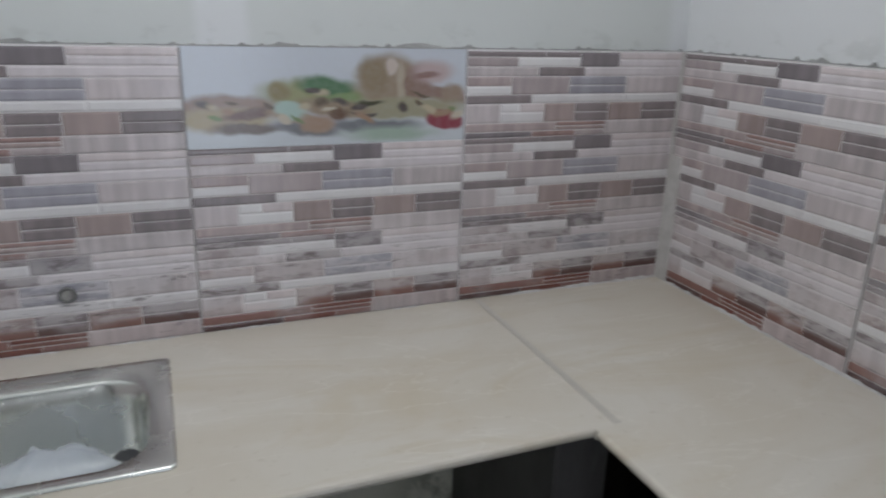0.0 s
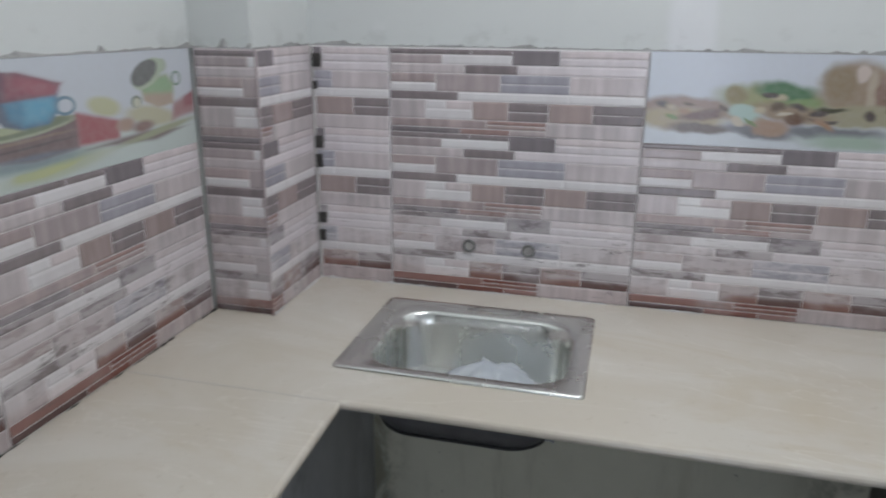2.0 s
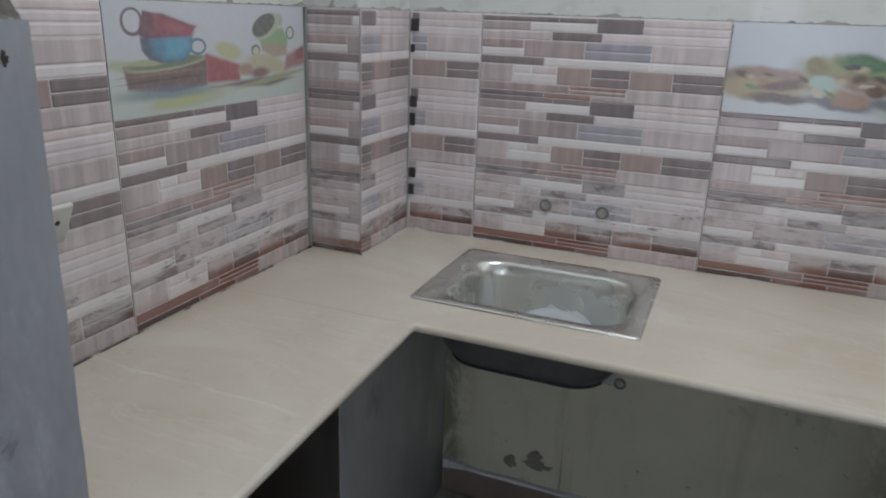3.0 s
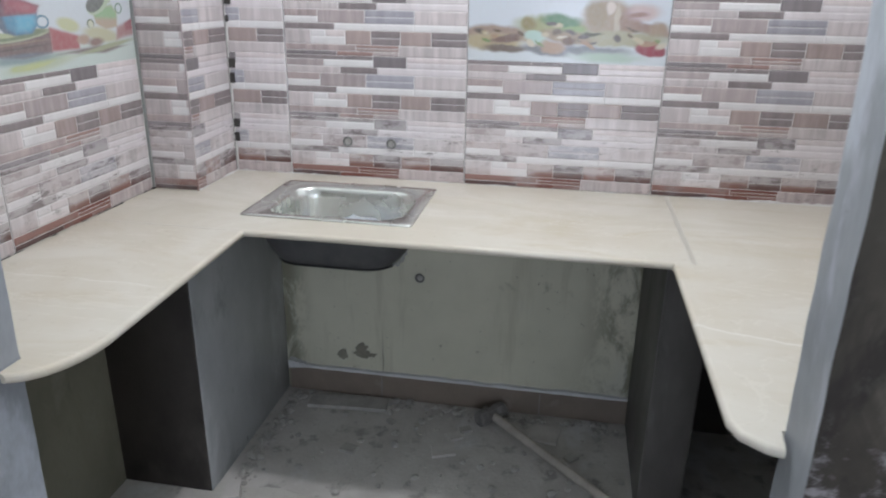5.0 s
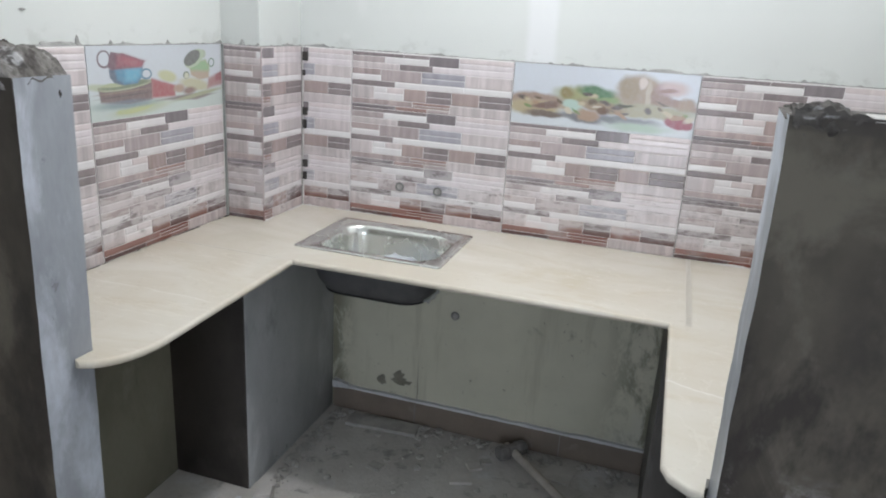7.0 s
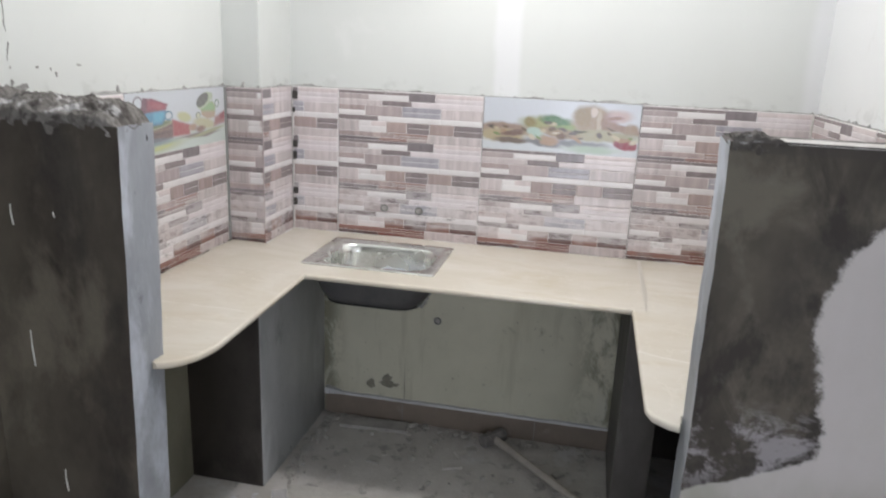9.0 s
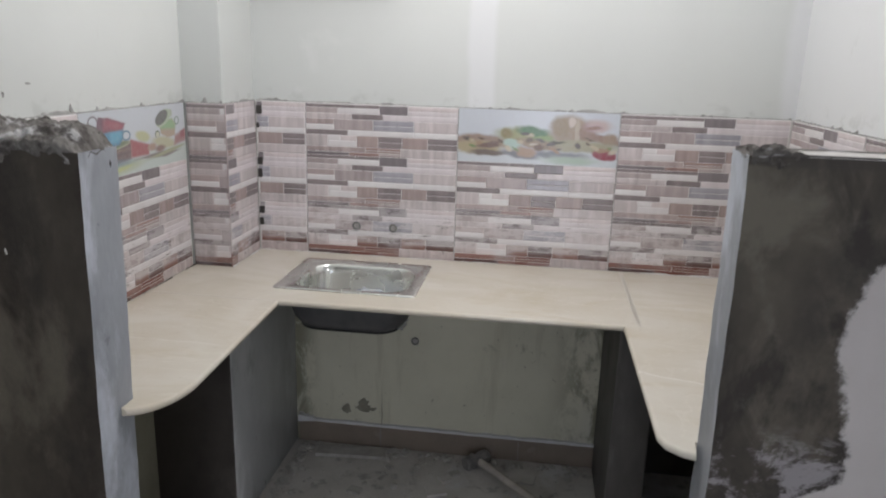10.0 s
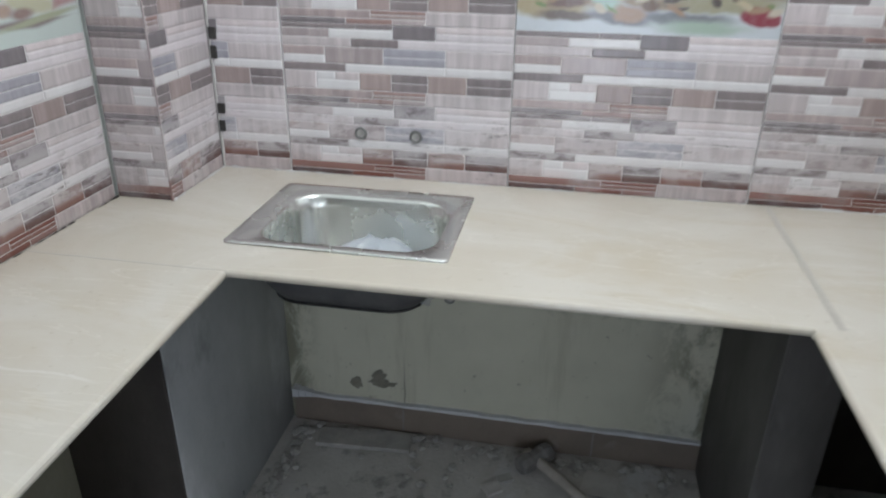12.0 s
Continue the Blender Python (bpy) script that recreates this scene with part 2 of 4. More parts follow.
SHELF = surface("white_painted_ledge", (0.74, 0.75, 0.72), (0.68, 0.69, 0.66), 3.0, (0.5, 0.6), 0.08, 60.0)


def marble():
    n = Nodes("cream_marble")
    cloud = n.noise(2.4, (1, 1.6, 1), 6.0, 0.6, warp=0.8)
    colour = n.mix(n.ramp(cloud, 0.35, 0.7), (0.585, 0.54, 0.455), (0.635, 0.605, 0.54))
    band = n.noise(1.3, (1.0, 2.6, 1), 5.0, 0.65, warp=1.5)
    colour = n.mix(n.ramp(band, 0.50, 0.68, 0.0, 0.62), colour, (0.55, 0.485, 0.37))
    vein = n.noise(1.7, (0.7, 2.2, 1), 7.0, 0.55, warp=2.0)
    thin = n.math("ABSOLUTE", n.math("SUBTRACT", vein, 0.5), 0.0)
    colour = n.mix(n.ramp(thin, 0.0, 0.009, 0.35, 0.0), colour, (0.72, 0.69, 0.62))
    line = n.math("ADD", n.axis(1), n.math("MULTIPLY", n.math("SUBTRACT", n.noise(4.0, (1, 0.2, 1), 4.0), 0.5), 0.10))
    crack = n.ramp(n.math("ABSOLUTE", n.math("ADD", line, 0.99), 0.0), 0.001, 0.005, 1.0, 0.0)
    crack = n.math("MULTIPLY", crack, n.ramp(n.noise(5.0, (1, 0.2, 1), 3.0), 0.42, 0.60, 0.0, 0.34))
    slant = n.math("ADD", line, n.math("MULTIPLY", n.math("SUBTRACT", n.axis(0), 0.60), 0.28))
    seam = n.math("MULTIPLY", n.ramp(n.math("ABSOLUTE", n.math("ADD", slant, 0.935), 0.0), 0.001, 0.005, 0.5, 0.0), n.ramp(n.axis(0), 0.55, 0.6))
    crack = n.math("MAXIMUM", n.math("MULTIPLY", crack, n.ramp(n.axis(0), 0.3, 0.4, 1.0, 0.0)), seam)
    colour = n.mix(crack, colour, (0.80, 0.79, 0.76))
    speck = n.noise(60.0, (1, 1, 1), 3.0, 0.6)
    colour = n.mix(n.ramp(speck, 0.62, 0.75, 0.0, 0.25), colour, (0.42, 0.37, 0.28))
    return n.done(colour, n.ramp(cloud, 0.3, 0.7, 0.14, 0.24), n.bump(speck, 0.03, 0.001), 0.0, 0.5)


MARBLE = marble()


def glaze(name, colour, streak=0.5):
    """Printed, glazed strip of a wall tile: streaky like sawn stone, some dried cement haze near the worktop and fine scuffs."""
    n = Nodes(name)
    info = n.tree.nodes.new("ShaderNodeObjectInfo").outputs["Random"]
    up = n.noise(42.0, (1, 1, 0.08), 3.0, 0.6)
    soft = n.noise(17.0, (1, 1, 0.7), 4.0, 0.6)
    dark, light = tuple(0.68 * c for c in colour), tuple(min(1.22 * c, 0.85) for c in colour)
    tone = n.mix(n.ramp(up, 0.35, 0.68, 0.5 - streak / 2, 0.5 + streak / 2), dark, light)
    tone = n.mix(n.ramp(soft, 0.35, 0.7, 0.0, 0.45), tone, dark)
    tone = n.mix(n.ramp(info, 0.0, 1.0, 0.0, 0.30), tone, light)
    height = n.axis(2)
    # a film of dried cement wiped over the lowest course, ragged at its rim, that leaves the last strips clean
    film = n.ramp(n.noise(13.0, (1, 1, 2.6), 8.0, 0.74, warp=0.3), 0.43, 0.53)
    haze = n.math("MULTIPLY", n.math("MULTIPLY", n.ramp(height, 1.03, 1.10, 1.0, 0.0), film), n.ramp(height, 0.893, 0.915))
    tone = n.mix(n.math("MULTIPLY", haze, 0.46), tone, (0.72, 0.685, 0.70))
    rich = 0.9 if sum(colour) < 1.35 else 0.22
    clean = n.math("MULTIPLY", n.ramp(height, 0.905, 0.925, 1.0, 0.0), n.ramp(n.noise(4.0), 0.36, 0.52))
    tone = n.mix(n.math("MULTIPLY", clean, rich), tone, (0.88 * colour[0] ** 1.55, 0.70 * colour[1] ** 1.75, 0.66 * colour[2] ** 1.85))
    fleck = n.math("MULTIPLY", n.ramp(height, 1.00, 1.075, 1.0, 0.0), n.ramp(n.noise(26.0, (0.55, 0.55, 2.8), 7.0, 0.8), 0.560, 0.600))
    fleck = n.math("MULTIPLY", fleck, n.ramp(n.noise(3.6, (1, 1, 2.2), 3.0), 0.47, 0.55))
    tone = n.mix(n.math("MULTIPLY", fleck, 0.75), tone, (0.15, 0.13, 0.125))
    return n.done(tone, n.ramp(soft, 0.3, 0.7, 0.15, 0.26), n.bump(up, 0.05, 0.001), 0.0, 0.65)


GLAZE = {
    "white": glaze("white_strip", (0.850, 0.800, 0.822), 0.12),
    "light": glaze("pale_grey_strip", (0.704, 0.650, 0.670), 0.2),
    "pink": glaze("pale_pink_strip", (0.665, 0.598, 0.604), 0.3),
    "stripe": glaze("streaked_grey_strip", (0.572, 0.520, 0.527), 0.7),
    "mid": glaze("taupe_strip", (0.448, 0.388, 0.391), 0.5),
    "tan": glaze("tan_strip", (0.450, 0.374, 0.370), 0.7),
    "brown": glaze("brown_strip", (0.402, 0.325, 0.312), 0.6),
    "red": glaze("red_brown_strip", (0.355, 0.245, 0.230), 0.6),
    "dark": glaze("dark_grey_strip", (0.268, 0.232, 0.238), 0.5),
    "blue": glaze("blue_grey_strip", (0.395, 0.385, 0.430), 0.4),
    "coal": glaze("charcoal_strip", (0.240, 0.214, 0.226), 0.5),
}
TILE_BODY = surface("pale_tile_body", (0.80, 0.78, 0.78), (0.74, 0.72, 0.72), 20.0, (0.35, 0.5), 0.1, 150.0)


def printed(name, ground, low, blobs, wobble, haze=0.18, ink=1.0):
    """A printed picture tile: soft blobs (u, v, half width, half height, degrees, colour, softness) laid over one another."""
    n = Nodes(name)
    spot = n.place((1, 1, 1.06), own=True)
    warp = n.node("ShaderNodeTexNoise", Vector=spot, Scale=26.0, Detail=4.0)
    shift = n.node("ShaderNodeVectorMath", Vector=warp.outputs["Color"])
    shift.operation = "SUBTRACT"
    shift.inputs[1].default_value = (0.5, 0.5, 0.5)
    grow = n.node("ShaderNodeVectorMath", Vector=shift.outputs[0])
    grow.operation = "SCALE"
    grow.inputs["Scale"].default_value = wobble
    moved = n.node("ShaderNodeVectorMath", Vector=spot)
    n.link(grow.outputs[0], moved.inputs[1])
    height = n.axis(2, own=True)
    colour = n.mix(n.ramp(height, 0.03, 0.10), low, ground)
    flat = n.node("ShaderNodeSeparateXYZ", Vector=moved.outputs[0])
    for blob in blobs:
        if len(blob) == 3:   # a convex outline, anticlockwise, its colour and softness
            outline, tint, soft = blob
            inside = None
            for (a, b), (c, d) in zip(outline, outline[1:] + outline[:1]):
                size = math.hypot(c - a, d - b)
                nx, nz = (d - b) / size, (a - c) / size
                away = n.math("SUBTRACT", n.math("ADD", n.math("MULTIPLY", flat.outputs[0], nx), n.math("MULTIPLY", flat.outputs[2], nz)), a * nx + b * nz)
                inside = away if inside is None else n.math("MAXIMUM", inside, away)
            colour = n.mix(n.ramp(inside, -soft, soft, 1.0, 0.0), colour, tint)
            continue
        u, v, w, h, turn, tint, soft = blob
        m = n.tree.nodes.new("ShaderNodeMapping")
        m.vector_type = "TEXTURE"
        n.link(moved.outputs[0], m.inputs["Vector"])
        m.inputs["Location"].default_value = (u, 0, v)
        m.inputs["Rotation"].default_value = (0, radians(-turn), 0)
        m.inputs["Scale"].default_value = (w, 10.0, h)
        size = n.tree.nodes.new("ShaderNodeVectorMath")
        size.operation = "LENGTH"
        n.link(m.outputs[0], size.inputs[0])
        colour = n.mix(n.ramp(size.outputs["Value"], 1 - soft, 1 + soft, 1.0, 0.0), colour, tuple(c ** ink for c in tint))
    mottle = n.noise(70.0, own=True)
    # grey veil over the print: the glaze's washed-out sheen, painted into the colour
    colour = n.mix(n.ramp(mottle, 0.35, 0.75, haze, haze + 0.12), colour, (0.50, 0.51, 0.51))
    return n.done(colour, 0.18, n.bump(mottle, 0.02, 0.001), 0.0, 0.6)


PAPER, GREENISH = (0.58, 0.625, 0.68), (0.55, 0.63, 0.60)
CUPS = printed("printed_cups", PAPER, GREENISH, (
    (0.200, 0.022, 0.110, 0.016, 4, (0.47, 0.53, 0.38), 0.5), (0.176, 0.022, 0.070, 0.009, 6, (0.50, 0.54, 0.24), 0.35), (0.120, 0.019, 0.025, 0.007, 0, (0.48, 0.53, 0.26), 0.4),
    (0.140, 0.040, 0.120, 0.012, 0, (0.22, 0.30, 0.32), 0.6), (0.040, 0.094, 0.050, 0.010, -8, (0.45, 0.50, 0.36), 0.5),
    # the stack of plates
    ([(0.040, 0.052), (0.148, 0.042), (0.245, 0.048), (0.250, 0.108), (0.034, 0.094)], (0.17, 0.105, 0.105), 0.004),
    ([(0.046, 0.050), (0.148, 0.042), (0.243, 0.048), (0.243, 0.060), (0.146, 0.054), (0.046, 0.060)], (0.15, 0.17, 0.21), 0.005),
    (0.135, 0.078, 0.100, 0.003, 2, (0.24, 0.17, 0.13), 0.5), (0.135, 0.066, 0.098, 0.002, 2, (0.10, 0.07, 0.07), 0.5),
    (0.140, 0.096, 0.106, 0.013, 4, (0.36, 0.40, 0.26), 0.12), (0.140, 0.098, 0.096, 0.010, 4, (0.17, 0.21, 0.12), 0.2), (0.090, 0.099, 0.045, 0.006, 0, (0.40, 0.44, 0.26), 0.4),
    # the red cup leaning on the blue one, with their handles
    (0.063, 0.174, 0.026, 0.0255, 0, (0.15, 0.10, 0.125), 0.07), (0.063, 0.175, 0.0195, 0.0195, 0, PAPER, 0.08),
    (0.225, 0.126, 0.025, 0.0170, 0, (0.10, 0.21, 0.30), 0.08), (0.226, 0.126, 0.0175, 0.0115, 0, PAPER, 0.1),
    ([(0.078, 0.146), (0.080, 0.122), (0.096, 0.106), (0.128, 0.097), (0.188, 0.100), (0.206, 0.118), (0.213, 0.148)], (0.075, 0.11, 0.17), 0.003),
    ([(0.100, 0.146), (0.108, 0.115), (0.135, 0.100), (0.186, 0.102), (0.205, 0.119), (0.212, 0.148)], (0.08, 0.26, 0.41), 0.009),
    ([(0.140, 0.146), (0.140, 0.108), (0.180, 0.106), (0.200, 0.122), (0.203, 0.146)], (0.12, 0.38, 0.56), 0.012),
    ([(0.076, 0.150), (0.090, 0.143), (0.208, 0.148), (0.222, 0.165), (0.135, 0.189), (0.090, 0.194), (0.080, 0.172)], (0.15, 0.065, 0.095), 0.003),
    ([(0.108, 0.148), (0.207, 0.149), (0.221, 0.164), (0.135, 0.187), (0.112, 0.186)], (0.27, 0.065, 0.095), 0.010),
    (0.170, 0.163, 0.040, 0.012, -12, (0.34, 0.09, 0.12), 0.5),
    # lemon, red and brown fruit on the long plate
    (0.318, 0.114, 0.042, 0.018, -12, (0.50, 0.51, 0.30), 0.3), (0.450, 0.080, 0.075, 0.020, -10, (0.49, 0.47, 0.31), 0.35),
    ([(0.245, 0.050), (0.350, 0.048), (0.352, 0.084), (0.246, 0.111)], (0.36, 0.085, 0.095), 0.006), (0.370, 0.072, 0.026, 0.014, 0, (0.40, 0.27, 0.20), 0.4),
    ([(0.260, 0.042), (0.456, 0.029), (0.596, 0.050), (0.602, 0.066), (0.420, 0.052), (0.256, 0.064)], (0.17, 0.115, 0.115), 0.006),
    (0.470, 0.046, 0.120, 0.007, 6, (0.34, 0.36, 0.22), 0.5), (0.420, 0.062, 0.032, 0.011, 0, (0.24, 0.14, 0.12), 0.5),
    ([(0.512, 0.062), (0.602, 0.072), (0.602, 0.118), (0.522, 0.098)], (0.37, 0.19, 0.19), 0.008), ([(0.560, 0.085), (0.602, 0.088), (0.602, 0.120), (0.560, 0.108)], (0.30, 0.07, 0.09), 0.006),
    # two green cups, one tipped
    (0.540, 0.150, 0.0165, 0.0155, 0, (0.11, 0.21, 0.13), 0.1), (0.540, 0.150, 0.0110, 0.0115, 0, PAPER, 0.12),
    (0.408, 0.113, 0.0160, 0.0120, 0, (0.16, 0.19, 0.14), 0.1), (0.409, 0.111, 0.0110, 0.0095, 0, (0.56, 0.57, 0.45), 0.12),
    ([(0.430, 0.112), (0.470, 0.094), (0.524, 0.098), (0.528, 0.140), (0.508, 0.160), (0.424, 0.148)], (0.44, 0.34, 0.25), 0.005),
    ([(0.430, 0.128), (0.526, 0.122), (0.527, 0.140), (0.508, 0.160), (0.424, 0.150)], (0.27, 0.43, 0.23), 0.009),
    (0.497, 0.180, 0.014, 0.014, 0, (0.40, 0.46, 0.36), 0.12), (0.450, 0.166, 0.052, 0.026, 22, (0.42, 0.50, 0.36), 0.08), (0.440, 0.168, 0.044, 0.022, 22, (0.115, 0.12, 0.115), 0.1),
    ), 0.004)
rnd = random.Random(11)
CRUMBS = []
for k in range(26):
    u = rnd.uniform(0.02, 0.58)
    CRUMBS.append((u, rnd.uniform(0.045, 0.085) + (0.05 * rnd.random() if 0.2 < u < 0.52 else 0.012), rnd.uniform(0.006, 0.024), rnd.uniform(0.003, 0.009), rnd.uniform(-35, 35),
                   rnd.choice(((0.20, 0.16, 0.12), (0.55, 0.48, 0.36), (0.26, 0.33, 0.18), (0.42, 0.30, 0.22), (0.16, 0.14, 0.13), (0.60, 0.55, 0.46))), rnd.uniform(0.3, 0.7)))
FOOD = printed("printed_food", (0.57, 0.61, 0.67), (0.58, 0.62, 0.66), (
    (0.080, 0.088, 0.110, 0.024, 0, (0.39, 0.31, 0.27), 0.3), (0.075, 0.060, 0.095, 0.026, 0, (0.48, 0.42, 0.30), 0.3),
    (0.130, 0.072, 0.065, 0.012, 10, (0.26, 0.19, 0.17), 0.4), (0.120, 0.040, 0.070, 0.012, 0, (0.23, 0.19, 0.17), 0.4),
    (0.220, 0.062, 0.060, 0.014, -12, (0.44, 0.37, 0.29), 0.3), (0.260, 0.112, 0.110, 0.032, -4, (0.39, 0.40, 0.24), 0.3),
    (0.285, 0.128, 0.058, 0.022, -8, (0.15, 0.26, 0.16), 0.35), (0.185, 0.118, 0.022, 0.020, 0, (0.33, 0.29, 0.17), 0.4),
    (0.320, 0.102, 0.055, 0.012, 5, (0.30, 0.39, 0.21), 0.4), (0.420, 0.140, 0.075, 0.058, 0, (0.40, 0.33, 0.26), 0.25),
    (0.385, 0.150, 0.030, 0.040, 20, (0.35, 0.29, 0.21), 0.4), (0.480, 0.130, 0.035, 0.045, -30, (0.33, 0.24, 0.20), 0.35),
    (0.425, 0.172, 0.014, 0.018, 0, (0.62, 0.55, 0.51), 0.3), (0.447, 0.130, 0.009, 0.050, 0, (0.51, 0.45, 0.37), 0.4),
    (0.520, 0.160, 0.045, 0.024, 0, (0.56, 0.46, 0.46), 0.5), (0.505, 0.152, 0.030, 0.007, 8, (0.35, 0.24, 0.22), 0.4),
    (0.540, 0.108, 0.075, 0.016, -14, (0.35, 0.26, 0.23), 0.35), (0.570, 0.112, 0.028, 0.020, 0, (0.40, 0.32, 0.26), 0.4),
    (0.450, 0.078, 0.150, 0.024, 0, (0.42, 0.40, 0.30), 0.3), (0.300, 0.080, 0.080, 0.020, -8, (0.37, 0.30, 0.23), 0.4),
    (0.375, 0.092, 0.030, 0.006, 0, (0.11, 0.11, 0.07), 0.5), (0.310, 0.066, 0.022, 0.016, 0, (0.21, 0.14, 0.10), 0.4),
    (0.380, 0.040, 0.110, 0.014, 0, (0.26, 0.27, 0.29), 0.4), (0.240, 0.036, 0.070, 0.014, -10, (0.26, 0.26, 0.28), 0.4),
    (0.262, 0.047, 0.036, 0.020, 0, (0.44, 0.33, 0.26), 0.3), (0.205, 0.078, 0.030, 0.018, -12, (0.48, 0.60, 0.56), 0.3),
    (0.430, 0.020, 0.090, 0.016, 0, (0.44, 0.53, 0.46), 0.6), (0.548, 0.050, 0.042, 0.022, -8, (0.34, 0.10, 0.13), 0.2), (0.575, 0.045, 0.020, 0.018, 0, (0.34, 0.10, 0.13), 0.3), *CRUMBS), 0.020, 0.02, 1.22)


def polythene():
    n = Nodes("crumpled_clear_polythene")
    see = n.tree.nodes.new("ShaderNodeBsdfTransparent")
    n.done((0.76, 0.82, 0.90), 0.14)
    mixer = n.tree.nodes.new("ShaderNodeMixShader")
    mixer.inputs[0].default_value = 0.46
    n.link(see.outputs[0], mixer.inputs[1])
    n.link(n.shader.outputs[0], mixer.inputs[2])
    n.link(mixer.outputs[0], n.tree.nodes["Material Output"].inputs["Surface"])
    return n.material


POLYTHENE = polythene()


def patched_cement():
    """Dark cement of the half wall, white putty torn off along a ragged line on its far side, and a chalky smear low down."""
    n = Nodes("dark_cement_with_torn_putty")
    broad = n.noise(2.8, (1, 1, 0.6), 5.0, 0.6)
    colour = n.mix(n.ramp(broad, 0.3, 0.7), (0.112, 0.099, 0.078), (0.030, 0.024, 0.020))
    colour = n.mix(n.ramp(n.noise(4.6, (1, 1, 0.5), 6.0, 0.62, warp=0.6), 0.52, 0.68, 0.0, 0.75), colour, (0.155, 0.140, 0.112))
    colour = n.mix(n.ramp(n.noise(3.3, (1, 1, 0.6), 6.0, 0.62, warp=0.8), 0.49, 0.58, 0.0, 0.85), colour, (0.022, 0.017, 0.015))
    colour = n.mix(n.ramp(n.noise(15.0, (1, 1, 0.7), 5.0, 0.65), 0.58, 0.74, 0.0, 0.3), colour, (0.17, 0.16, 0.145))
    scrape = n.math("MULTIPLY", n.ramp(n.axis(2), 1.462, 1.470), n.ramp(n.noise(9.0, (1, 1, 0.3), 4.0), 0.35, 0.5))
    colour = n.mix(n.math("MULTIPLY", scrape, 0.6), colour, (0.045, 0.038, 0.035))
    x, z = n.axis(0), n.axis(2)
    jag = n.math("MULTIPLY", n.math("SUBTRACT", n.noise(15.0, (1, 1, 1), 7.0, 0.75), 0.5), 0.095)
    wave = n.math("MULTIPLY", n.math("SINE", n.math("MULTIPLY", n.math("SUBTRACT", z, 1.02), 13.0), 0.0), -0.022)
    edge = n.math("SUBTRACT", x, n.math("ADD", n.math("ADD", wave, jag), 0.902))
    rise = n.math("MULTIPLY", n.ramp(z, 1.25, 1.50, 0.0, 1.0), -0.12)
    low = n.math("MULTIPLY", n.ramp(z, 0.70, 0.88, 1.0, 0.0), 0.26)
    torn = n.ramp(n.math("ADD", n.math("ADD", edge, rise), low), -0.006, 0.012)
    reach = n.math("ADD", n.math("ADD", edge, rise), low)
    wet = n.math("MULTIPLY", n.ramp(reach, -0.16, -0.03), n.ramp(n.noise(6.0, (1, 1, 0.7), 5.0, 0.65), 0.38, 0.56, 0.0, 0.75))
    colour = n.mix(wet, colour, (0.028, 0.024, 0.023))
    smear = n.math("MULTIPLY", n.ramp(n.noise(8.0, (1, 1, 1.5), 7.0, 0.72, warp=0.35), 0.49, 0.60), n.math("MULTIPLY", n.ramp(z, 0.98, 0.90, 0.0, 1.0), n.ramp(z, 0.72, 0.82)))
    colour = n.mix(n.math("MULTIPLY", smear, 0.75), colour, (0.37, 0.35, 0.37))
    colour = n.mix(torn, colour, n.mix(n.ramp(broad, 0.35, 0.65), (0.52, 0.495, 0.495), n.mix(n.ramp(z, 0.72, 0.86), (0.34, 0.34, 0.29), (0.46, 0.44, 0.43))))
    fine = n.noise(100.0)
    return n.done(colour, 0.7, n.bump(torn, 0.5, 0.003, n.bump(fine, 0.3, 0.002)))


PATCHED = patched_cement()


# ---- builders ----
def box(bm, lo, hi):
    out = bmesh.ops.create_cube(bm, size=1.0)["verts"]
    for v in out:
        v.co = [lo[i] + (v.co[i] + 0.5) * (hi[i] - lo[i]) for i in range(3)]
    return out


def solid(lo, hi, bevel=0.0, segments=2):
    bm = bmesh.new()
    box(bm, lo, hi)
    if bevel:
        bmesh.ops.bevel(bm, geom=bm.edges[:], offset=bevel, segments=segments, affect="EDGES", profile=0.6)
    return bm


def mesh(name, bm, material, smooth=False):
    data = bpy.data.meshes.new(name)
    bmesh.ops.recalc_face_normals(bm, faces=bm.faces[:])
    bm.to_mesh(data)
    bm.free()
    data.materials.append(material)
    if smooth:
        for p in data.polygons:
            p.use_smooth = True
    return data


def part(name, bm, material, parent=None, label="", smooth=False, m=None):
    ob = new(name, bm if isinstance(bm, bpy.types.Mesh) else mesh(name, bm, material, smooth))
    if parent:
        ob.parent = parent
    if m:
        ob.matrix_basis = m
    return tagged(ob, label)


def thing(name, m, label, category, group="", kind=""):
    ob = new(name)
    ob.empty_display_size = 0.05
    ob.matrix_basis = m
    return tagged(ob, label, category, group, kind)


def structure(name, bm, material, label, category, smooth=False):
    return tagged(part(name, bm, material, None, label, smooth), "", category, "", "structure")


def prism(points, z0, z1):
    bm = bmesh.new()
    face = bm.faces.new([bm.verts.new((x, y, z1)) for x, y in points])
    out = bmesh.ops.extrude_face_region(bm, geom=[face])["geom"]
    for v in out:
        if isinstance(v, bmesh.types.BMVert):
            v.co.z = z0
    return bm


def nose(bm, test, offset, segments=3):
    edges = [e for e in bm.edges if test(e.verts[0].co) and test(e.verts[1].co) and abs(e.verts[0].co.z - e.verts[1].co.z) < 1e-5]
    bmesh.ops.bevel(bm, geom=edges, offset=offset, segments=segments, affect="EDGES", profile=0.5)
    return bm


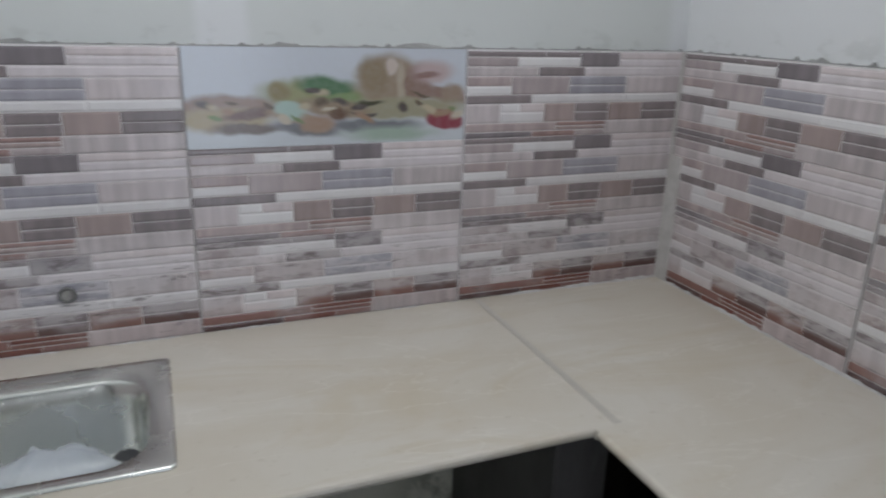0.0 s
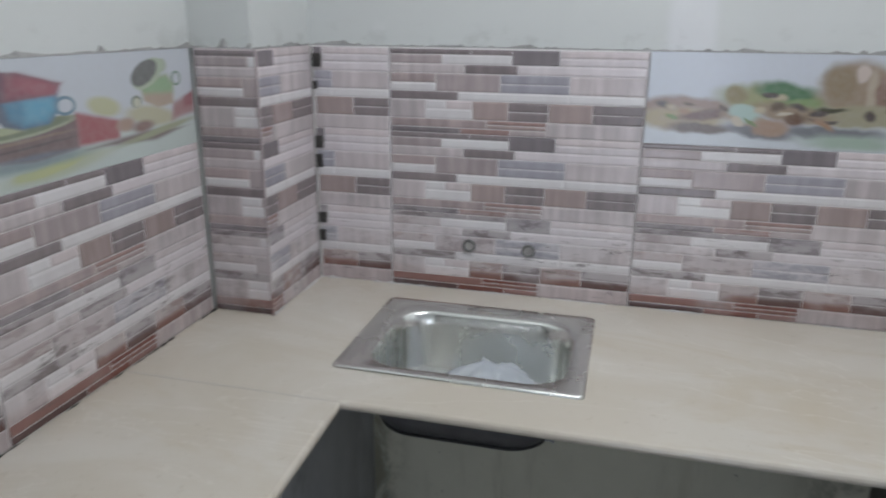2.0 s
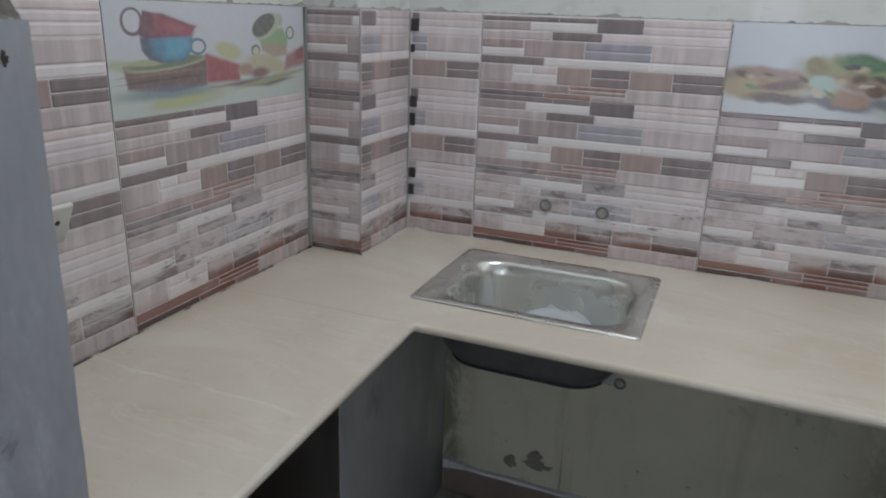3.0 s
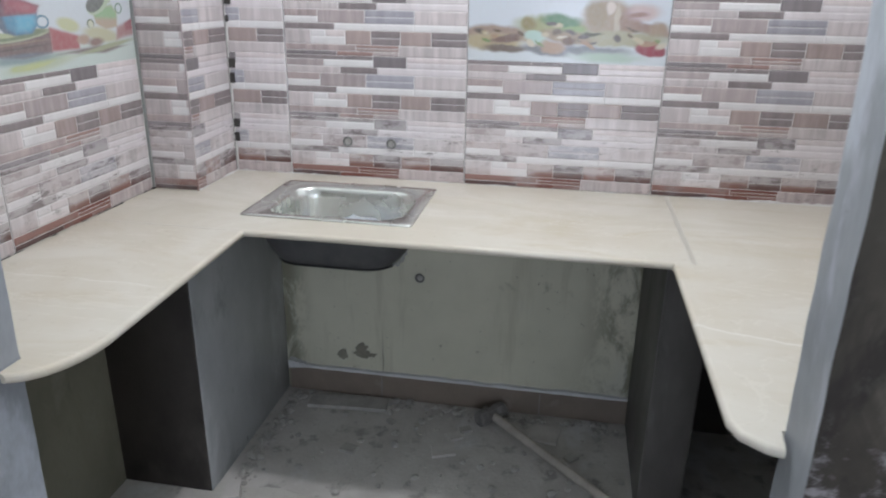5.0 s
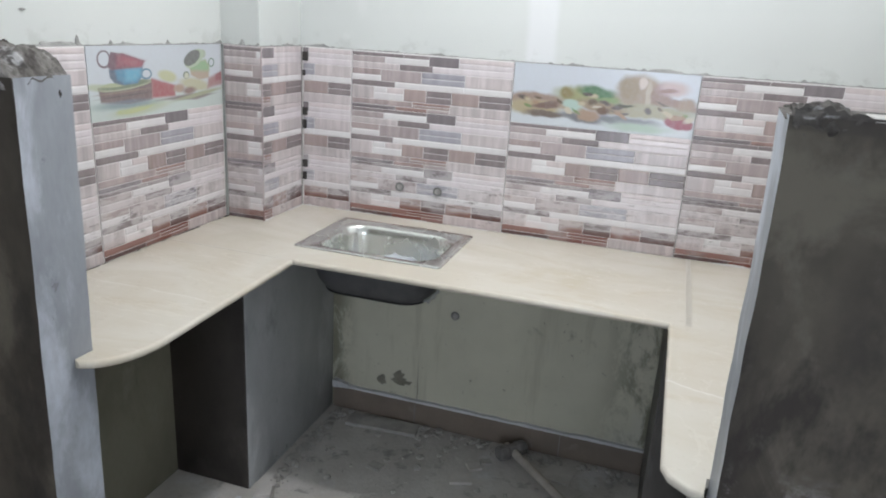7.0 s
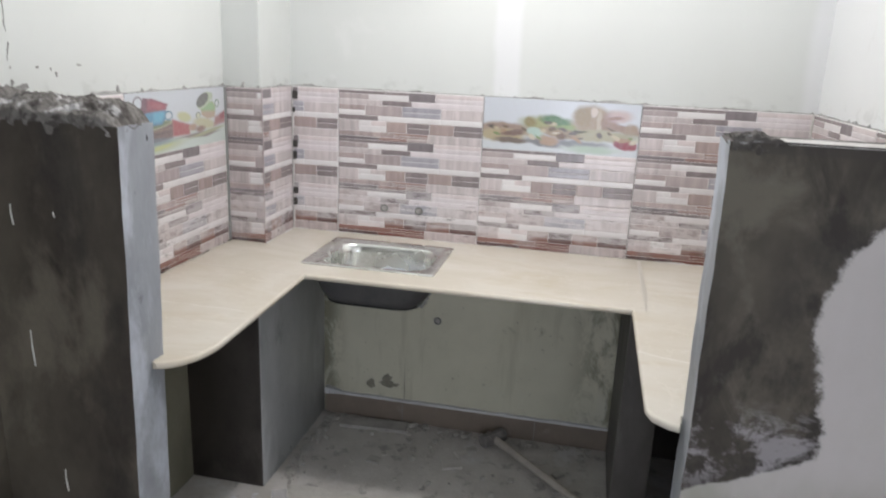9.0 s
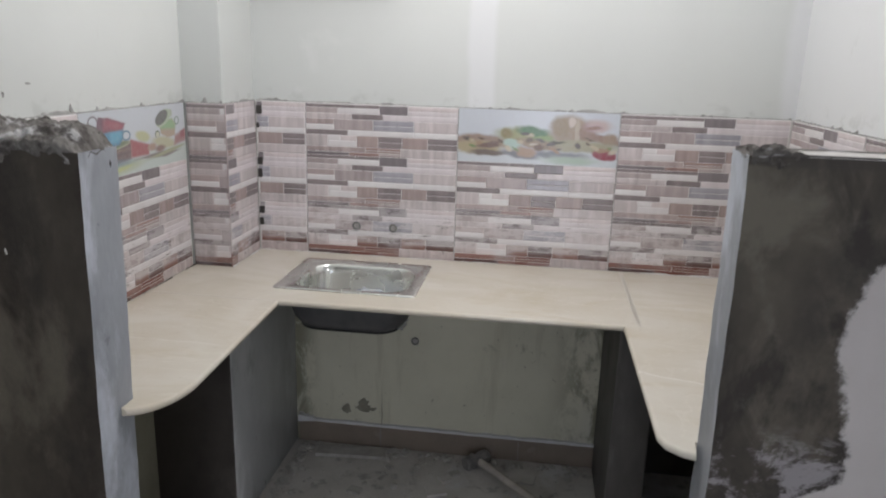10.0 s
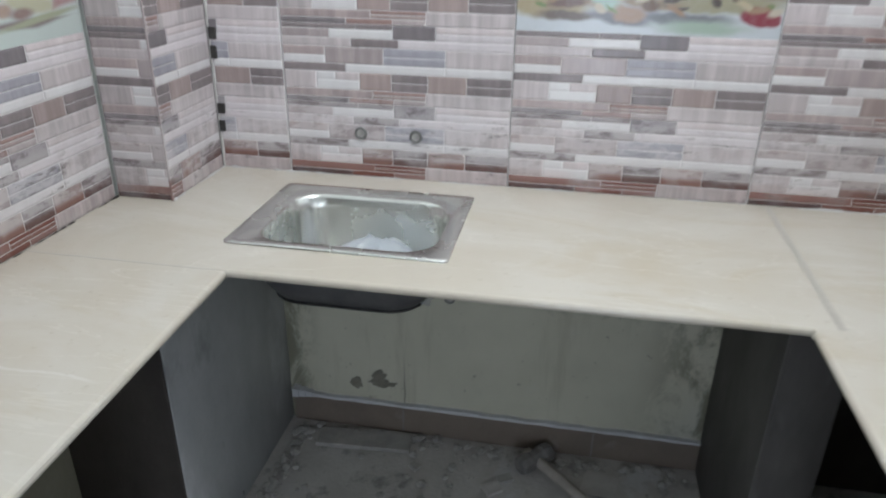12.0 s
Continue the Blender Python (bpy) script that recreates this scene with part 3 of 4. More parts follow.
def tube(points, radius, sides=8, closed=False):
    """A round bar along points."""
    bm = bmesh.new()
    rings = []
    pts = [Vector(p) for p in points]
    for i, p in enumerate(pts):
        a, b = pts[i - 1] if i else p, pts[i + 1] if i + 1 < len(pts) else p
        if closed:
            a, b = pts[i - 1], pts[(i + 1) % len(pts)]
        q = (b - a).to_track_quat("Z", "Y")
        rings.append([bm.verts.new(p + q @ Vector((radius * math.cos(k * math.tau / sides), radius * math.sin(k * math.tau / sides), 0))) for k in range(sides)])
    for i in range(len(rings) if closed else len(rings) - 1):
        r, s = rings[i], rings[(i + 1) % len(rings)]
        for k in range(sides):
            bm.faces.new((r[k], r[(k + 1) % sides], s[(k + 1) % sides], s[k]))
    if not closed:
        bm.faces.new(rings[0])
        bm.faces.new(rings[-1])
    return bm


def loops(bm, rings, cap=True):
    rows = [[bm.verts.new(p) for p in ring] for ring in rings]
    for a, b in zip(rows, rows[1:]):
        for k in range(len(a)):
            bm.faces.new((a[k], a[(k + 1) % len(a)], b[(k + 1) % len(b)], b[k]))
    if cap:
        bm.faces.new(rows[-1])
    return bm


def rounded(x0, x1, y0, y1, r, z, n=8):
    out = []
    for cx, cy, a in ((x1 - r, y1 - r, 0), (x0 + r, y1 - r, 90), (x0 + r, y0 + r, 180), (x1 - r, y0 + r, 270)):
        for k in range(n + 1):
            t = radians(a + 90 * k / n)
            out.append((cx + r * math.cos(t), cy + r * math.sin(t), z))
    return out


def shard(size, seed, flat=0.4):
    rnd = random.Random(seed)
    bm = bmesh.new()
    for _ in range(11):
        bm.verts.new((rnd.uniform(-1, 1) * size, rnd.uniform(-0.8, 0.8) * size, rnd.uniform(0, 1) * size * flat))
    bmesh.ops.convex_hull(bm, input=bm.verts[:])
    for v in [v for v in bm.verts if not v.link_faces]:
        bm.verts.remove(v)
    low = min(v.co.z for v in bm.verts)
    for v in bm.verts:
        v.co.z -= low
    return bm


# ---- the large structure ----
ZC, ZT = 0.86, 1.46   # worktop, upper edge of the wall tiles
XL, XR, YF = -0.95, 1.195, -0.28
TH_GAP = 0.030
T = 0.012             # thickness of the tiles

floor = structure("floor", solid((-1.2, -4.7, -0.1), (2.6, 0.2, 0.0)), FLOOR, "rough grey concrete floor covered in cement dust", "floor")
structure("ceiling", solid((-1.2, -4.7, CEILING), (2.6, 0.2, CEILING + 0.1)), PLASTER, "plain white plastered ceiling", "ceiling")
wall_north = structure("wall_north", solid((-1.1, T, ZC - 0.02), (1.35, 0.16, CEILING)), PLASTER, "white puttied wall with tiled splashback", "wall")
part("lower_wall", solid((-1.1, T, 0.0), (1.35, 0.16, ZC - 0.02)), LOWER, wall_north, "stained greenish old wall paint under the worktop")
part("bedding", solid((-0.81, 0.009, ZC - 0.02), (XR + 0.01, T + 0.001, ZT - 0.004)), SUBSTRATE, wall_north, "grey cement bed")

HOLE = (-1.105, -1.025, 1.105, 1.190)  # y and z of the open switch box
bm = bmesh.new()
for lo, hi in (((-1.1, -4.6, 0.0), (XL - T, HOLE[0], CEILING)), ((-1.1, HOLE[1], 0.0), (XL - T, 0.16, CEILING)),
               ((-1.1, HOLE[0], 0.0), (XL - T, HOLE[1], HOLE[2])), ((-1.1, HOLE[0], HOLE[3]), (XL - T, HOLE[1], CEILING))):
    box(bm, lo, hi)
wall_west = structure("wall_west", bm, PLASTER, "white puttied side wall, tiled over the worktop", "wall")
wall_east = structure("wall_east", solid((XR + T, -1.40, 0.0), (1.35, 0.16, CEILING)), PLASTER, "white puttied side wall, tiled over the worktop", "wall")
structure("wall_outer_east", solid((2.4, -4.6, 0.0), (2.55, -1.29, CEILING)), PLASTER, "plain white wall of the outer room", "wall")
structure("wall_outer_north", solid((1.35, -1.40, 0.0), (2.4, -1.29, CEILING)), PLASTER, "plain white wall of the outer room", "wall")
bm = bmesh.new()
for lo, hi in (((-1.1, -4.75, 0.0), (DOOR[0], -4.6, CEILING)), ((DOOR[1], -4.75, 0.0), (2.55, -4.6, CEILING)), ((DOOR[0], -4.75, DOOR[2]), (DOOR[1], -4.6, CEILING))):
    box(bm, lo, hi)
structure("wall_south", bm, PLASTER, "plain white wall of the outer room", "wall")
pilaster = structure("pilaster", solid((XL - T - 0.01, YF + T, ZC - 0.02), (-0.80 - T, T + 0.01, CEILING), 0.004), PLASTER, "white plastered corner pilaster, tiled at its foot", "pillar")


def half_wall(name, x0, x1, y0, y1, top, front, side, lean, crumble, label):
    """A broken-off half wall: trowelled faces, a pale end face, a crumbled top."""
    root = thing(name, pose(x0, y0, 0), label, "wall", "", "structure")
    w, d = x1 - x0, y1 - y0
    rnd = random.Random(name)
    wave = lambda z: 0.0032 * noise.noise((z * 5.0, x0, 2.0)) + 0.0022 * noise.noise((z * 15.0, x0, 5.0))
    bm = bmesh.new()
    bmesh.ops.create_grid(bm, x_segments=24, y_segments=60, size=0.5)
    for v in bm.verts:
        x, z = (v.co.x + 0.5) * w, (v.co.y + 0.5) * top
        end = (1 - x / w) if lean[0] < 0 else x / w
        v.co = (x + lean[1] * end * (1 - z / top) + wave(z) * end ** 6, 0.004 * noise.noise((x * 7, z * 6, 1.0)), z)
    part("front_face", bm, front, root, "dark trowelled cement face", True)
    bm = bmesh.new()
    bmesh.ops.create_grid(bm, x_segments=6, y_segments=60, size=0.5)
    for v in bm.verts:
        y, z = (v.co.x + 0.5) * d, (v.co.y + 0.5) * top
        x = 0.0 if lean[0] < 0 else w
        v.co = (x + lean[1] * (1 - z / top) + wave(z) + 0.004 * noise.noise((y * 9, z * 5, 4.0)) * (1 if 0.01 < y < d - 0.01 else 0), y, z)
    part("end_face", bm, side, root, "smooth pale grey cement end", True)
    bm = solid((0.013 if lean[0] < 0 else 0.0, 0.006, 0.0), (w if lean[0] < 0 else w - 0.013, d - 0.001, top - 0.006))
    for v in bm.verts:
        if (v.co.x < w / 2) == (lean[0] < 0):
            v.co.x += lean[1] * (1 - v.co.z / top)
    part("core", bm, CEMENT, root)
    # the broken top: a crumbly mound that rises to the back and slumps at the free end, or a clean cut with one torn corner
    bm = bmesh.new()
    nx, ny = 170, 64
    grid = []
    for j in range(ny + 1):
        for i in range(nx + 1):
            x, t = w * i / nx, j / ny
            # t < 0.3 runs up the front face, the rest across the top
            up, y = min(1.0, t / 0.3), max(0.0, (t - 0.3) / 0.7) * d
            if crumble == 0:
                crumbs = 0.011 * noise.noise((x * 24, y * 24, up * 1.5)) + 0.008 * noise.noise((x * 55, y * 55, up * 3.0 + 7)) + 0.005 * noise.noise((x * 120, y * 120, up * 6.0))
                high = (0.014 + 0.018 * (1 - x / w) + 0.026 * min(1.0, y / 0.06)) * min(1.0, (w - x) / 0.045 + 0.1 * (1 - y / d)) - 0.02 * max(0.0, 1 - (w - x) / 0.03) * y / d
                deep = (0.014 + 0.022 * x / w) * (1 + 0.6 * noise.noise((x * 16, 2.0, 1.0)))
                push = 0.001 + 0.8 * crumbs
            else:
                bulk = max(0.0, 1 - ((x - 0.034) / 0.058) ** 2)
                crumbs = bulk * (0.012 * noise.noise((x * 40, y * 40, up * 2.0)) + 0.007 * noise.noise((x * 110, y * 110, up * 4.0)))
                high = 0.004 + bulk * 0.011 * max(0.0, 1 - y / 0.07)
                deep = 0.006 + 0.022 * bulk
                push = bulk * 0.005 + crumbs if bulk else -0.001
            z = top - deep * (1 - up) + (high + crumbs) * up ** 2
            front = -push * math.sin(math.pi * (0.15 + 0.75 * up)) + 0.006 * (1 - up) ** 2
            edge = 0.0 if 0 < i < nx else 0.002
            grid.append(bm.verts.new((x - (0.006 * max(0.0, crumbs * 90) if i == 0 and crumble else 0) - edge * (1 if i else -1), max(front, -0.02) if t <= 0.3 else y, z)))
    for j in range(ny):
        for i in range(nx):
            a = j * (nx + 1) + i
            bm.faces.new((grid[a], grid[a + 1], grid[a + nx + 2], grid[a + nx + 1]))
    out = bmesh.ops.extrude_edge_only(bm, edges=[e for e in bm.edges if e.is_boundary and max(v.co.y for v in e.verts) > 0.001])["geom"]
    for v in out:
        if isinstance(v, bmesh.types.BMVert):
            v.co.z = min(v.co.z, top - 0.004)
    part("broken_top", bm, BROKEN if crumble == 0 else TORN, root, "crumbled dusty broken top" if crumble == 0 else "cut top with a torn dark corner")
    if crumble:
        part("putty_line", solid((0.096, 0.001, top - 0.004), (w, 0.06, top + 0.0055), 0.002), GROUT, root, "thin white putty line")
        for x, y, size, flat, turn, mat in ((0.010, 0.030, 0.024, 0.9, 20, BROKEN), (0.030, 0.022, 0.018, 1.0, 70, BROKEN), (0.016, 0.062, 0.020, 0.8, 140, BROKEN), (0.070, 0.045, 0.036, 0.55, 8, DARK), (0.045, 0.060, 0.026, 0.8, 50, TORN)):
            part("plaster_lump", shard(size, size + x, flat), mat, root, "loose lump of torn plaster", False, pose(x, y, top - 0.008, 0, 0, turn))
    for k in range(16 if crumble == 0 else 0):
        s = rnd.uniform(0.003, 0.008)
        part("chip", shard(s, rnd.random(), 0.9), RUBBLE, root, "", False, pose(rnd.uniform(0.02, w - 0.06), rnd.uniform(0.05, d - 0.012), top + 0.030, 0, 0, rnd.uniform(0, 360)))
    return root


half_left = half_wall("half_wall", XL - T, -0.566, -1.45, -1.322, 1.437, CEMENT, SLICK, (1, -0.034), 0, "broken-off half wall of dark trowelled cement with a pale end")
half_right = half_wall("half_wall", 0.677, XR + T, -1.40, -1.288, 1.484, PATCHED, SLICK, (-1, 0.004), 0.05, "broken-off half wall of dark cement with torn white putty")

for lo, hi, wall in (((-0.802, -0.003, ZC), (-0.797, 0.004, ZT), wall_north), ((XR - 0.004, -0.006, ZC), (XR + 0.004, 0.003, ZT), wall_east)):
    part("corner_grout", solid(lo, hi, 0.001), GROUT, wall, "white grout in the corner")
for z, w, h in ((1.425, 0.022, 0.032), (1.224, 0.020, 0.030), (1.176, 0.016, 0.034), (1.026, 0.020, 0.028), (0.978, 0.016, 0.030), (1.365, 0.010, 0.020)):
    part("open_joint", solid((-0.7985, -0.0045, z - h / 2), (-0.7985 + w, 0.002, z + h / 2), 0.001), DARK, wall_north, "dark unfilled gap at the cut tile")
part("corner_smear", solid((XR - 0.003, -0.045, ZC), (XR + 0.002, -0.002, 1.20), 0.001), GROUT, wall_east, "broad white cement smear in the corner")
part("lower_wall", solid((XL - T, -1.33, 0.0), (XL - T + 0.003, -0.6215, ZC - TH_GAP)), OLIVE, wall_west, "damp olive old wall paint under the worktop")

# near-black sheets that put the recess's shade into the wall colour
part("lower_wall", solid((XR + T - 0.003, -1.29, 0.0), (XR + T, T, ZC - TH_GAP)), DAMP_AND_SHADE, wall_east, "cement under the worktop, the recess's shade in its dark colour")
part("lower_cement", solid((0.735, T - 0.003, 0.0), (XR + T - 0.003, T, ZC - TH_GAP)), DAMP_AND_SHADE, wall_north, "cement under the worktop, the recess's shade in its dark colour")

# masonry supports under the worktop
def support(name, x0, x1, y0, face, end, coat):
    """A masonry support: dark cement with one smooth side towards the kitchen, pale or, on the right, darkened for its
    shade.
    """
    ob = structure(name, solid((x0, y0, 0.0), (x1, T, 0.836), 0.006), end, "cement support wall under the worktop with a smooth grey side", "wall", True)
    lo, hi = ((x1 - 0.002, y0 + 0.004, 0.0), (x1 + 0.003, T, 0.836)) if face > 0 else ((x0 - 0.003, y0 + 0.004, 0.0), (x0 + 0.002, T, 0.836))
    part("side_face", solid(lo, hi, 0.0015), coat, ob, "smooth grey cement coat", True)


support("support_left", XL - T, -0.670, -0.622, 1, DAMP_AND_SHADE, SUPPORT)
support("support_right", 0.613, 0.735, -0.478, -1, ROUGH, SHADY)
skirting = structure("baseboard", solid((-0.655, -0.001, 0.0), (0.612, T, 0.10), 0.002), SKIRT, "brown skirting tile, dusty, with white grout on top", "baseboard")
bm = bmesh.new()
for i in range(60):
    x0 = -0.655 + 1.267 * i / 60
    h = 0.006 + 0.005 * noise.noise((x0 * 14, 0.3, 0.2)) + (0.02 * max(0, 1 - i / 3))
    box(bm, (x0, -0.004 - 0.003 * noise.noise((x0 * 20, 1, 1)) - 0.012 * max(0, 1 - i / 3), 0.098), (x0 + 1.267 / 60, T, 0.102 + h))
part("grout_line", bm, DUST, skirting, "uneven white grout bead")

for x in (-0.292, 0.300):
    part("tile_joint", solid((x - 0.0015, -0.0016, 0.002), (x + 0.0015, 0.0, 0.098)), MORTAR, skirting, "thin dark joint")

# ---- worktop ----
worktop = thing("worktop", pose(0, 0, ZC), "polished cream marble U-shaped kitchen worktop with bullnose edge", "worktop")
TH = 0.019


def slab(points, front):
    bm = nose(prism(points, -TH, 0.0), front, 0.009, 3)
    part("slab", bm, MARBLE, worktop)


bm = bmesh.new()
xs, ys = [XL - 0.005, -0.548, -0.498, -0.090, 0.600, 0.650], [-0.606, -0.466, -0.122, 0.004]
grid = {(i, j): bm.verts.new((x, y, 0.0)) for i, x in enumerate(xs) for j, y in enumerate(ys)}
faces = [bm.faces.new((grid[i, j], grid[i + 1, j], grid[i + 1, j + 1], grid[i, j + 1])) for i in range(5) for j in range(3) if (i, j) not in ((1, 1), (2, 1))]
for v in bmesh.ops.extrude_face_region(bm, geom=faces)["geom"]:
    if isinstance(v, bmesh.types.BMVert):
        v.co.z = -TH
bmesh.ops.recalc_face_normals(bm, faces=bm.faces[:])
part("slab", nose(bm, lambda c: abs(c.y + 0.606) < 1e-4 and -0.4985 < c.x < 0.6005, 0.009), MARBLE, worktop)
curve = [(-0.580 + 0.104 * math.cos(a), -1.215 + 0.167 * math.sin(a)) for a in [-radians(4 + 76 * k / 10) for k in range(11)]]
slab([(XL - 0.005, -0.607), (-0.498, -0.607), (-0.476, -1.215)] + curve + [(-0.577, -1.374), (-0.577, -1.3215), (XL - 0.005, -1.321)],
     lambda c: c.x > -0.570 and c.y < -0.6065)
slab([(0.650, 0.004), (XR + 0.005, 0.004), (XR + 0.005, -1.287), (0.676, -1.287), (0.670, -1.338), (0.645, -1.330), (0.612, -1.303), (0.600, -1.272), (0.600, -0.612), (0.600, -0.6062), (0.650, -0.6062)],
     lambda c: c.x < 0.671 and c.y < -0.6075)

for lo, hi in (((XL + 0.01, -0.6095, -0.001), (-0.520, -0.6055, 0.0003)), ((0.642, -0.600, -0.001), (0.658, -0.004, 0.0003))):
    part("joint", solid(lo, hi), JOINT, worktop, "filled joint between the slabs")

# ---- sink ----
sink = thing("sink", pose(0, 0, ZC), "square stainless steel drop-in kitchen sink, new and unplumbed", "sink")
X0, X1, Y0, Y1 = -0.568, -0.071, -0.486, -0.103
bm = bmesh.new()
loops(bm, [rounded(X0, X1, Y0, Y1, 0.012, 0.0005), rounded(X0, X1, Y0, Y1, 0.012, 0.004), rounded(X0 + 0.004, X1 - 0.004, Y0 + 0.004, Y1 - 0.004, 0.012, 0.0062),
           rounded(X0 + 0.014, X1 - 0.014, Y0 + 0.014, Y1 - 0.014, 0.016, 0.0050), rounded(X0 + 0.046, X1 - 0.036, Y0 + 0.026, Y1 - 0.062, 0.08, 0.0050),
           rounded(X0 + 0.052, X1 - 0.041, Y0 + 0.031, Y1 - 0.067, 0.08, -0.002), rounded(X0 + 0.058, X1 - 0.047, Y0 + 0.036, Y1 - 0.073, 0.08, -0.03),
           rounded(X0 + 0.062, X1 - 0.052, Y0 + 0.040, Y1 - 0.080, 0.072, -0.122), rounded(X0 + 0.072, X1 - 0.062, Y0 + 0.050, Y1 - 0.090, 0.072, -0.146),
           rounded(X0 + 0.092, X1 - 0.092, Y0 + 0.080, Y1 - 0.120, 0.06, -0.157), rounded(-0.375, -0.265, -0.36, -0.27, 0.044, -0.161)])
part("basin", bm, STEEL, sink, "bright stainless steel rim and bowl", True)
bm = bmesh.new()
loops(bm, [rounded(X0 + 0.026, X1 - 0.026, Y0 + 0.020, Y1 - 0.062, 0.075, -0.023), rounded(X0 + 0.030, X1 - 0.030, Y0 + 0.022, Y1 - 0.066, 0.080, -0.075),
           rounded(X0 + 0.044, X1 - 0.044, Y0 + 0.028, Y1 - 0.074, 0.085, -0.118), rounded(X0 + 0.075, X1 - 0.075, Y0 + 0.040, Y1 - 0.09, 0.080, -0.155),
           rounded(X0 + 0.11, X1 - 0.11, Y0 + 0.075, Y1 - 0.12, 0.06, -0.166)])
part("bowl_underside", bm, UNDERCOAT, sink, "dark grey coated underside of the bowl", True)
rim = rounded(X0 + 0.070, X1 - 0.070, Y0 + 0.037, Y1 - 0.086, 0.082, -0.151)
part("seal", tube(rim, 0.0035, 6, True), RUBBER, sink, "black line round the bowl's foot", True)
part("drain", tube([(-0.32, -0.315, -0.173), (-0.32, -0.315, -0.1595)], 0.043, 20), STEEL, sink, "drain flange")

bm = bmesh.new()
bmesh.ops.create_grid(bm, x_segments=40, y_segments=26, size=0.5)
for v in bm.verts:
    x, y = v.co.x * 0.305, v.co.y * 0.205
    r = math.hypot(v.co.x * 2, v.co.y * 2)
    tent = max(0.0, 1 - r * r) ** 0.9
    turn = math.atan2(y, x)
    crease = sum(math.exp(-((turn - a + math.pi) % math.tau - math.pi) ** 2 / 0.010) for a in (-2.35, -1.05, 0.5, 2.0))
    z = 0.112 * tent + 0.010 * crease * min(1.0, 3 * tent) * min(1.0, 3 * r) + 0.007 * noise.noise((x * 20, y * 20, 1)) + 0.003 * noise.noise((x * 70, y * 70, 4))
    v.co = (x + 0.010 * noise.noise((x * 30, y * 30, 5)), y + 0.010 * noise.noise((x * 30, y * 30, 9)), max(z, 0.0) + 0.004)
sheet = part("plastic_bag", bm, POLYTHENE, None, "crumpled clear polythene bag lying in the sink", True, pose(-0.280, -0.312, ZC - 0.154, 0, 0, 4))
tagged(sheet, "", "plastic bag")

# ---- ledge high on the back wall ----
ledge = thing("wall_shelf", pose(-0.81, T, 1.952), "white painted ledge fixed high on the wall", "shelf")
part("board", solid((0.0, -0.115, 0.0), (0.60, 0.0, 0.055), 0.012, 3), SHELF, ledge, "", True)
part("lip", solid((0.03, -0.100, -0.012), (0.55, -0.012, 0.001), 0.004), SHELF, ledge)
part("hook", tube([(0.16, -0.06, -0.010), (0.165, -0.06, -0.028), (0.175, -0.06, -0.034), (0.182, -0.06, -0.026)], 0.003, 6), PIPE, ledge, "small wire hook")

# ---- pipe stubs ----
for x, z, y in ((-0.395, 0.982, 0.0), (-0.246, 0.981, 0.0), (-0.150, 0.502, T)):
    p = thing("pipe_end", pose(x, y, z), "grey water pipe end set flush in the wall" if z > 0.9 else "grey waste pipe end low in the old wall", "pipe", "pipe ends")
    part("ring", tube([(0.014 * math.cos(k * math.tau / 20), -0.004, 0.014 * math.sin(k * math.tau / 20)) for k in range(20)], 0.0034, 8, True), PIPE, p, "", True)
    part("bore", tube([(0, 0.0, 0), (0, -0.004, 0)], 0.011, 16), PIPE_BORE, p)

# ---- open switch box with its plate hanging on the wires ----
switch = thing("switch_socket", pose(XL, -1.065, 1.10), "white switch socket plate hanging out of its open wall box", "socket")
bm = bmesh.new()
for lo, hi in (((-0.07, -0.041, 0.004), (-0.066, 0.041, 0.092)), ((-0.066, -0.041, 0.004), (-0.013, -0.038, 0.092)), ((-0.066, 0.038, 0.004), (-0.013, 0.041, 0.092)),
               ((-0.066, -0.038, 0.004), (-0.013, 0.038, 0.007)), ((-0.066, -0.038, 0.088), (-0.013, 0.038, 0.092))):
    box(bm, lo, hi)
part("back_box", bm, DARK, switch, "dark sunken metal box")
tilt = pose(0.003, 0.010, -0.012, 0, 26, 0)
plate = part("plate", solid((0.0, -0.037, 0.0), (0.010, 0.037, 0.074), 0.003), PLASTIC, switch, "white plastic plate", True, tilt)
for y, z in ((-0.012, 0.045), (0.012, 0.045), (0.0, 0.022)):
    part("socket_hole", tube([(0.0100, y, z), (0.0112, y, z)], 0.0045, 10), DARK, plate)
part("rocker", solid((0.0095, -0.030, 0.052), (0.0125, -0.020, 0.068), 0.001), PLASTIC, plate)
for k in range(2):
    bend = [(-0.055 + 0.075 * math.sin(math.pi * a / 8), -0.012 + 0.016 * k + 0.010 * a / 8, 0.030 + 0.050 * math.sin(math.pi * (a + 1) / 9)) for a in range(9)]
    part("wire", tube(bend, 0.0016, 6), PLASTIC if k else DARK, switch, "thin insulated wire", True)

# ---- things on the floor ----
hammer = thing("sledgehammer", pose(0.132, -0.074, 0.0, 0, 0, -43), "dusty sledgehammer with wooden handle lying on the floor", "hammer")
bm = bmesh.new()
oct_ring = lambda y, r: [(r * math.cos(radians(22.5 + 45 * k)), y, 0.030 + r * math.sin(radians(22.5 + 45 * k))) for k in range(8)]
loops(bm, [oct_ring(-0.062, 0.001), oct_ring(-0.062, 0.022), oct_ring(-0.056, 0.029), oct_ring(-0.026, 0.031), oct_ring(-0.016, 0.026), oct_ring(0.016, 0.026), oct_ring(0.026, 0.031), oct_ring(0.056, 0.029), oct_ring(0.062, 0.022), oct_ring(0.062, 0.001)])
part("head", bm, IRON, hammer, "octagonal iron head")
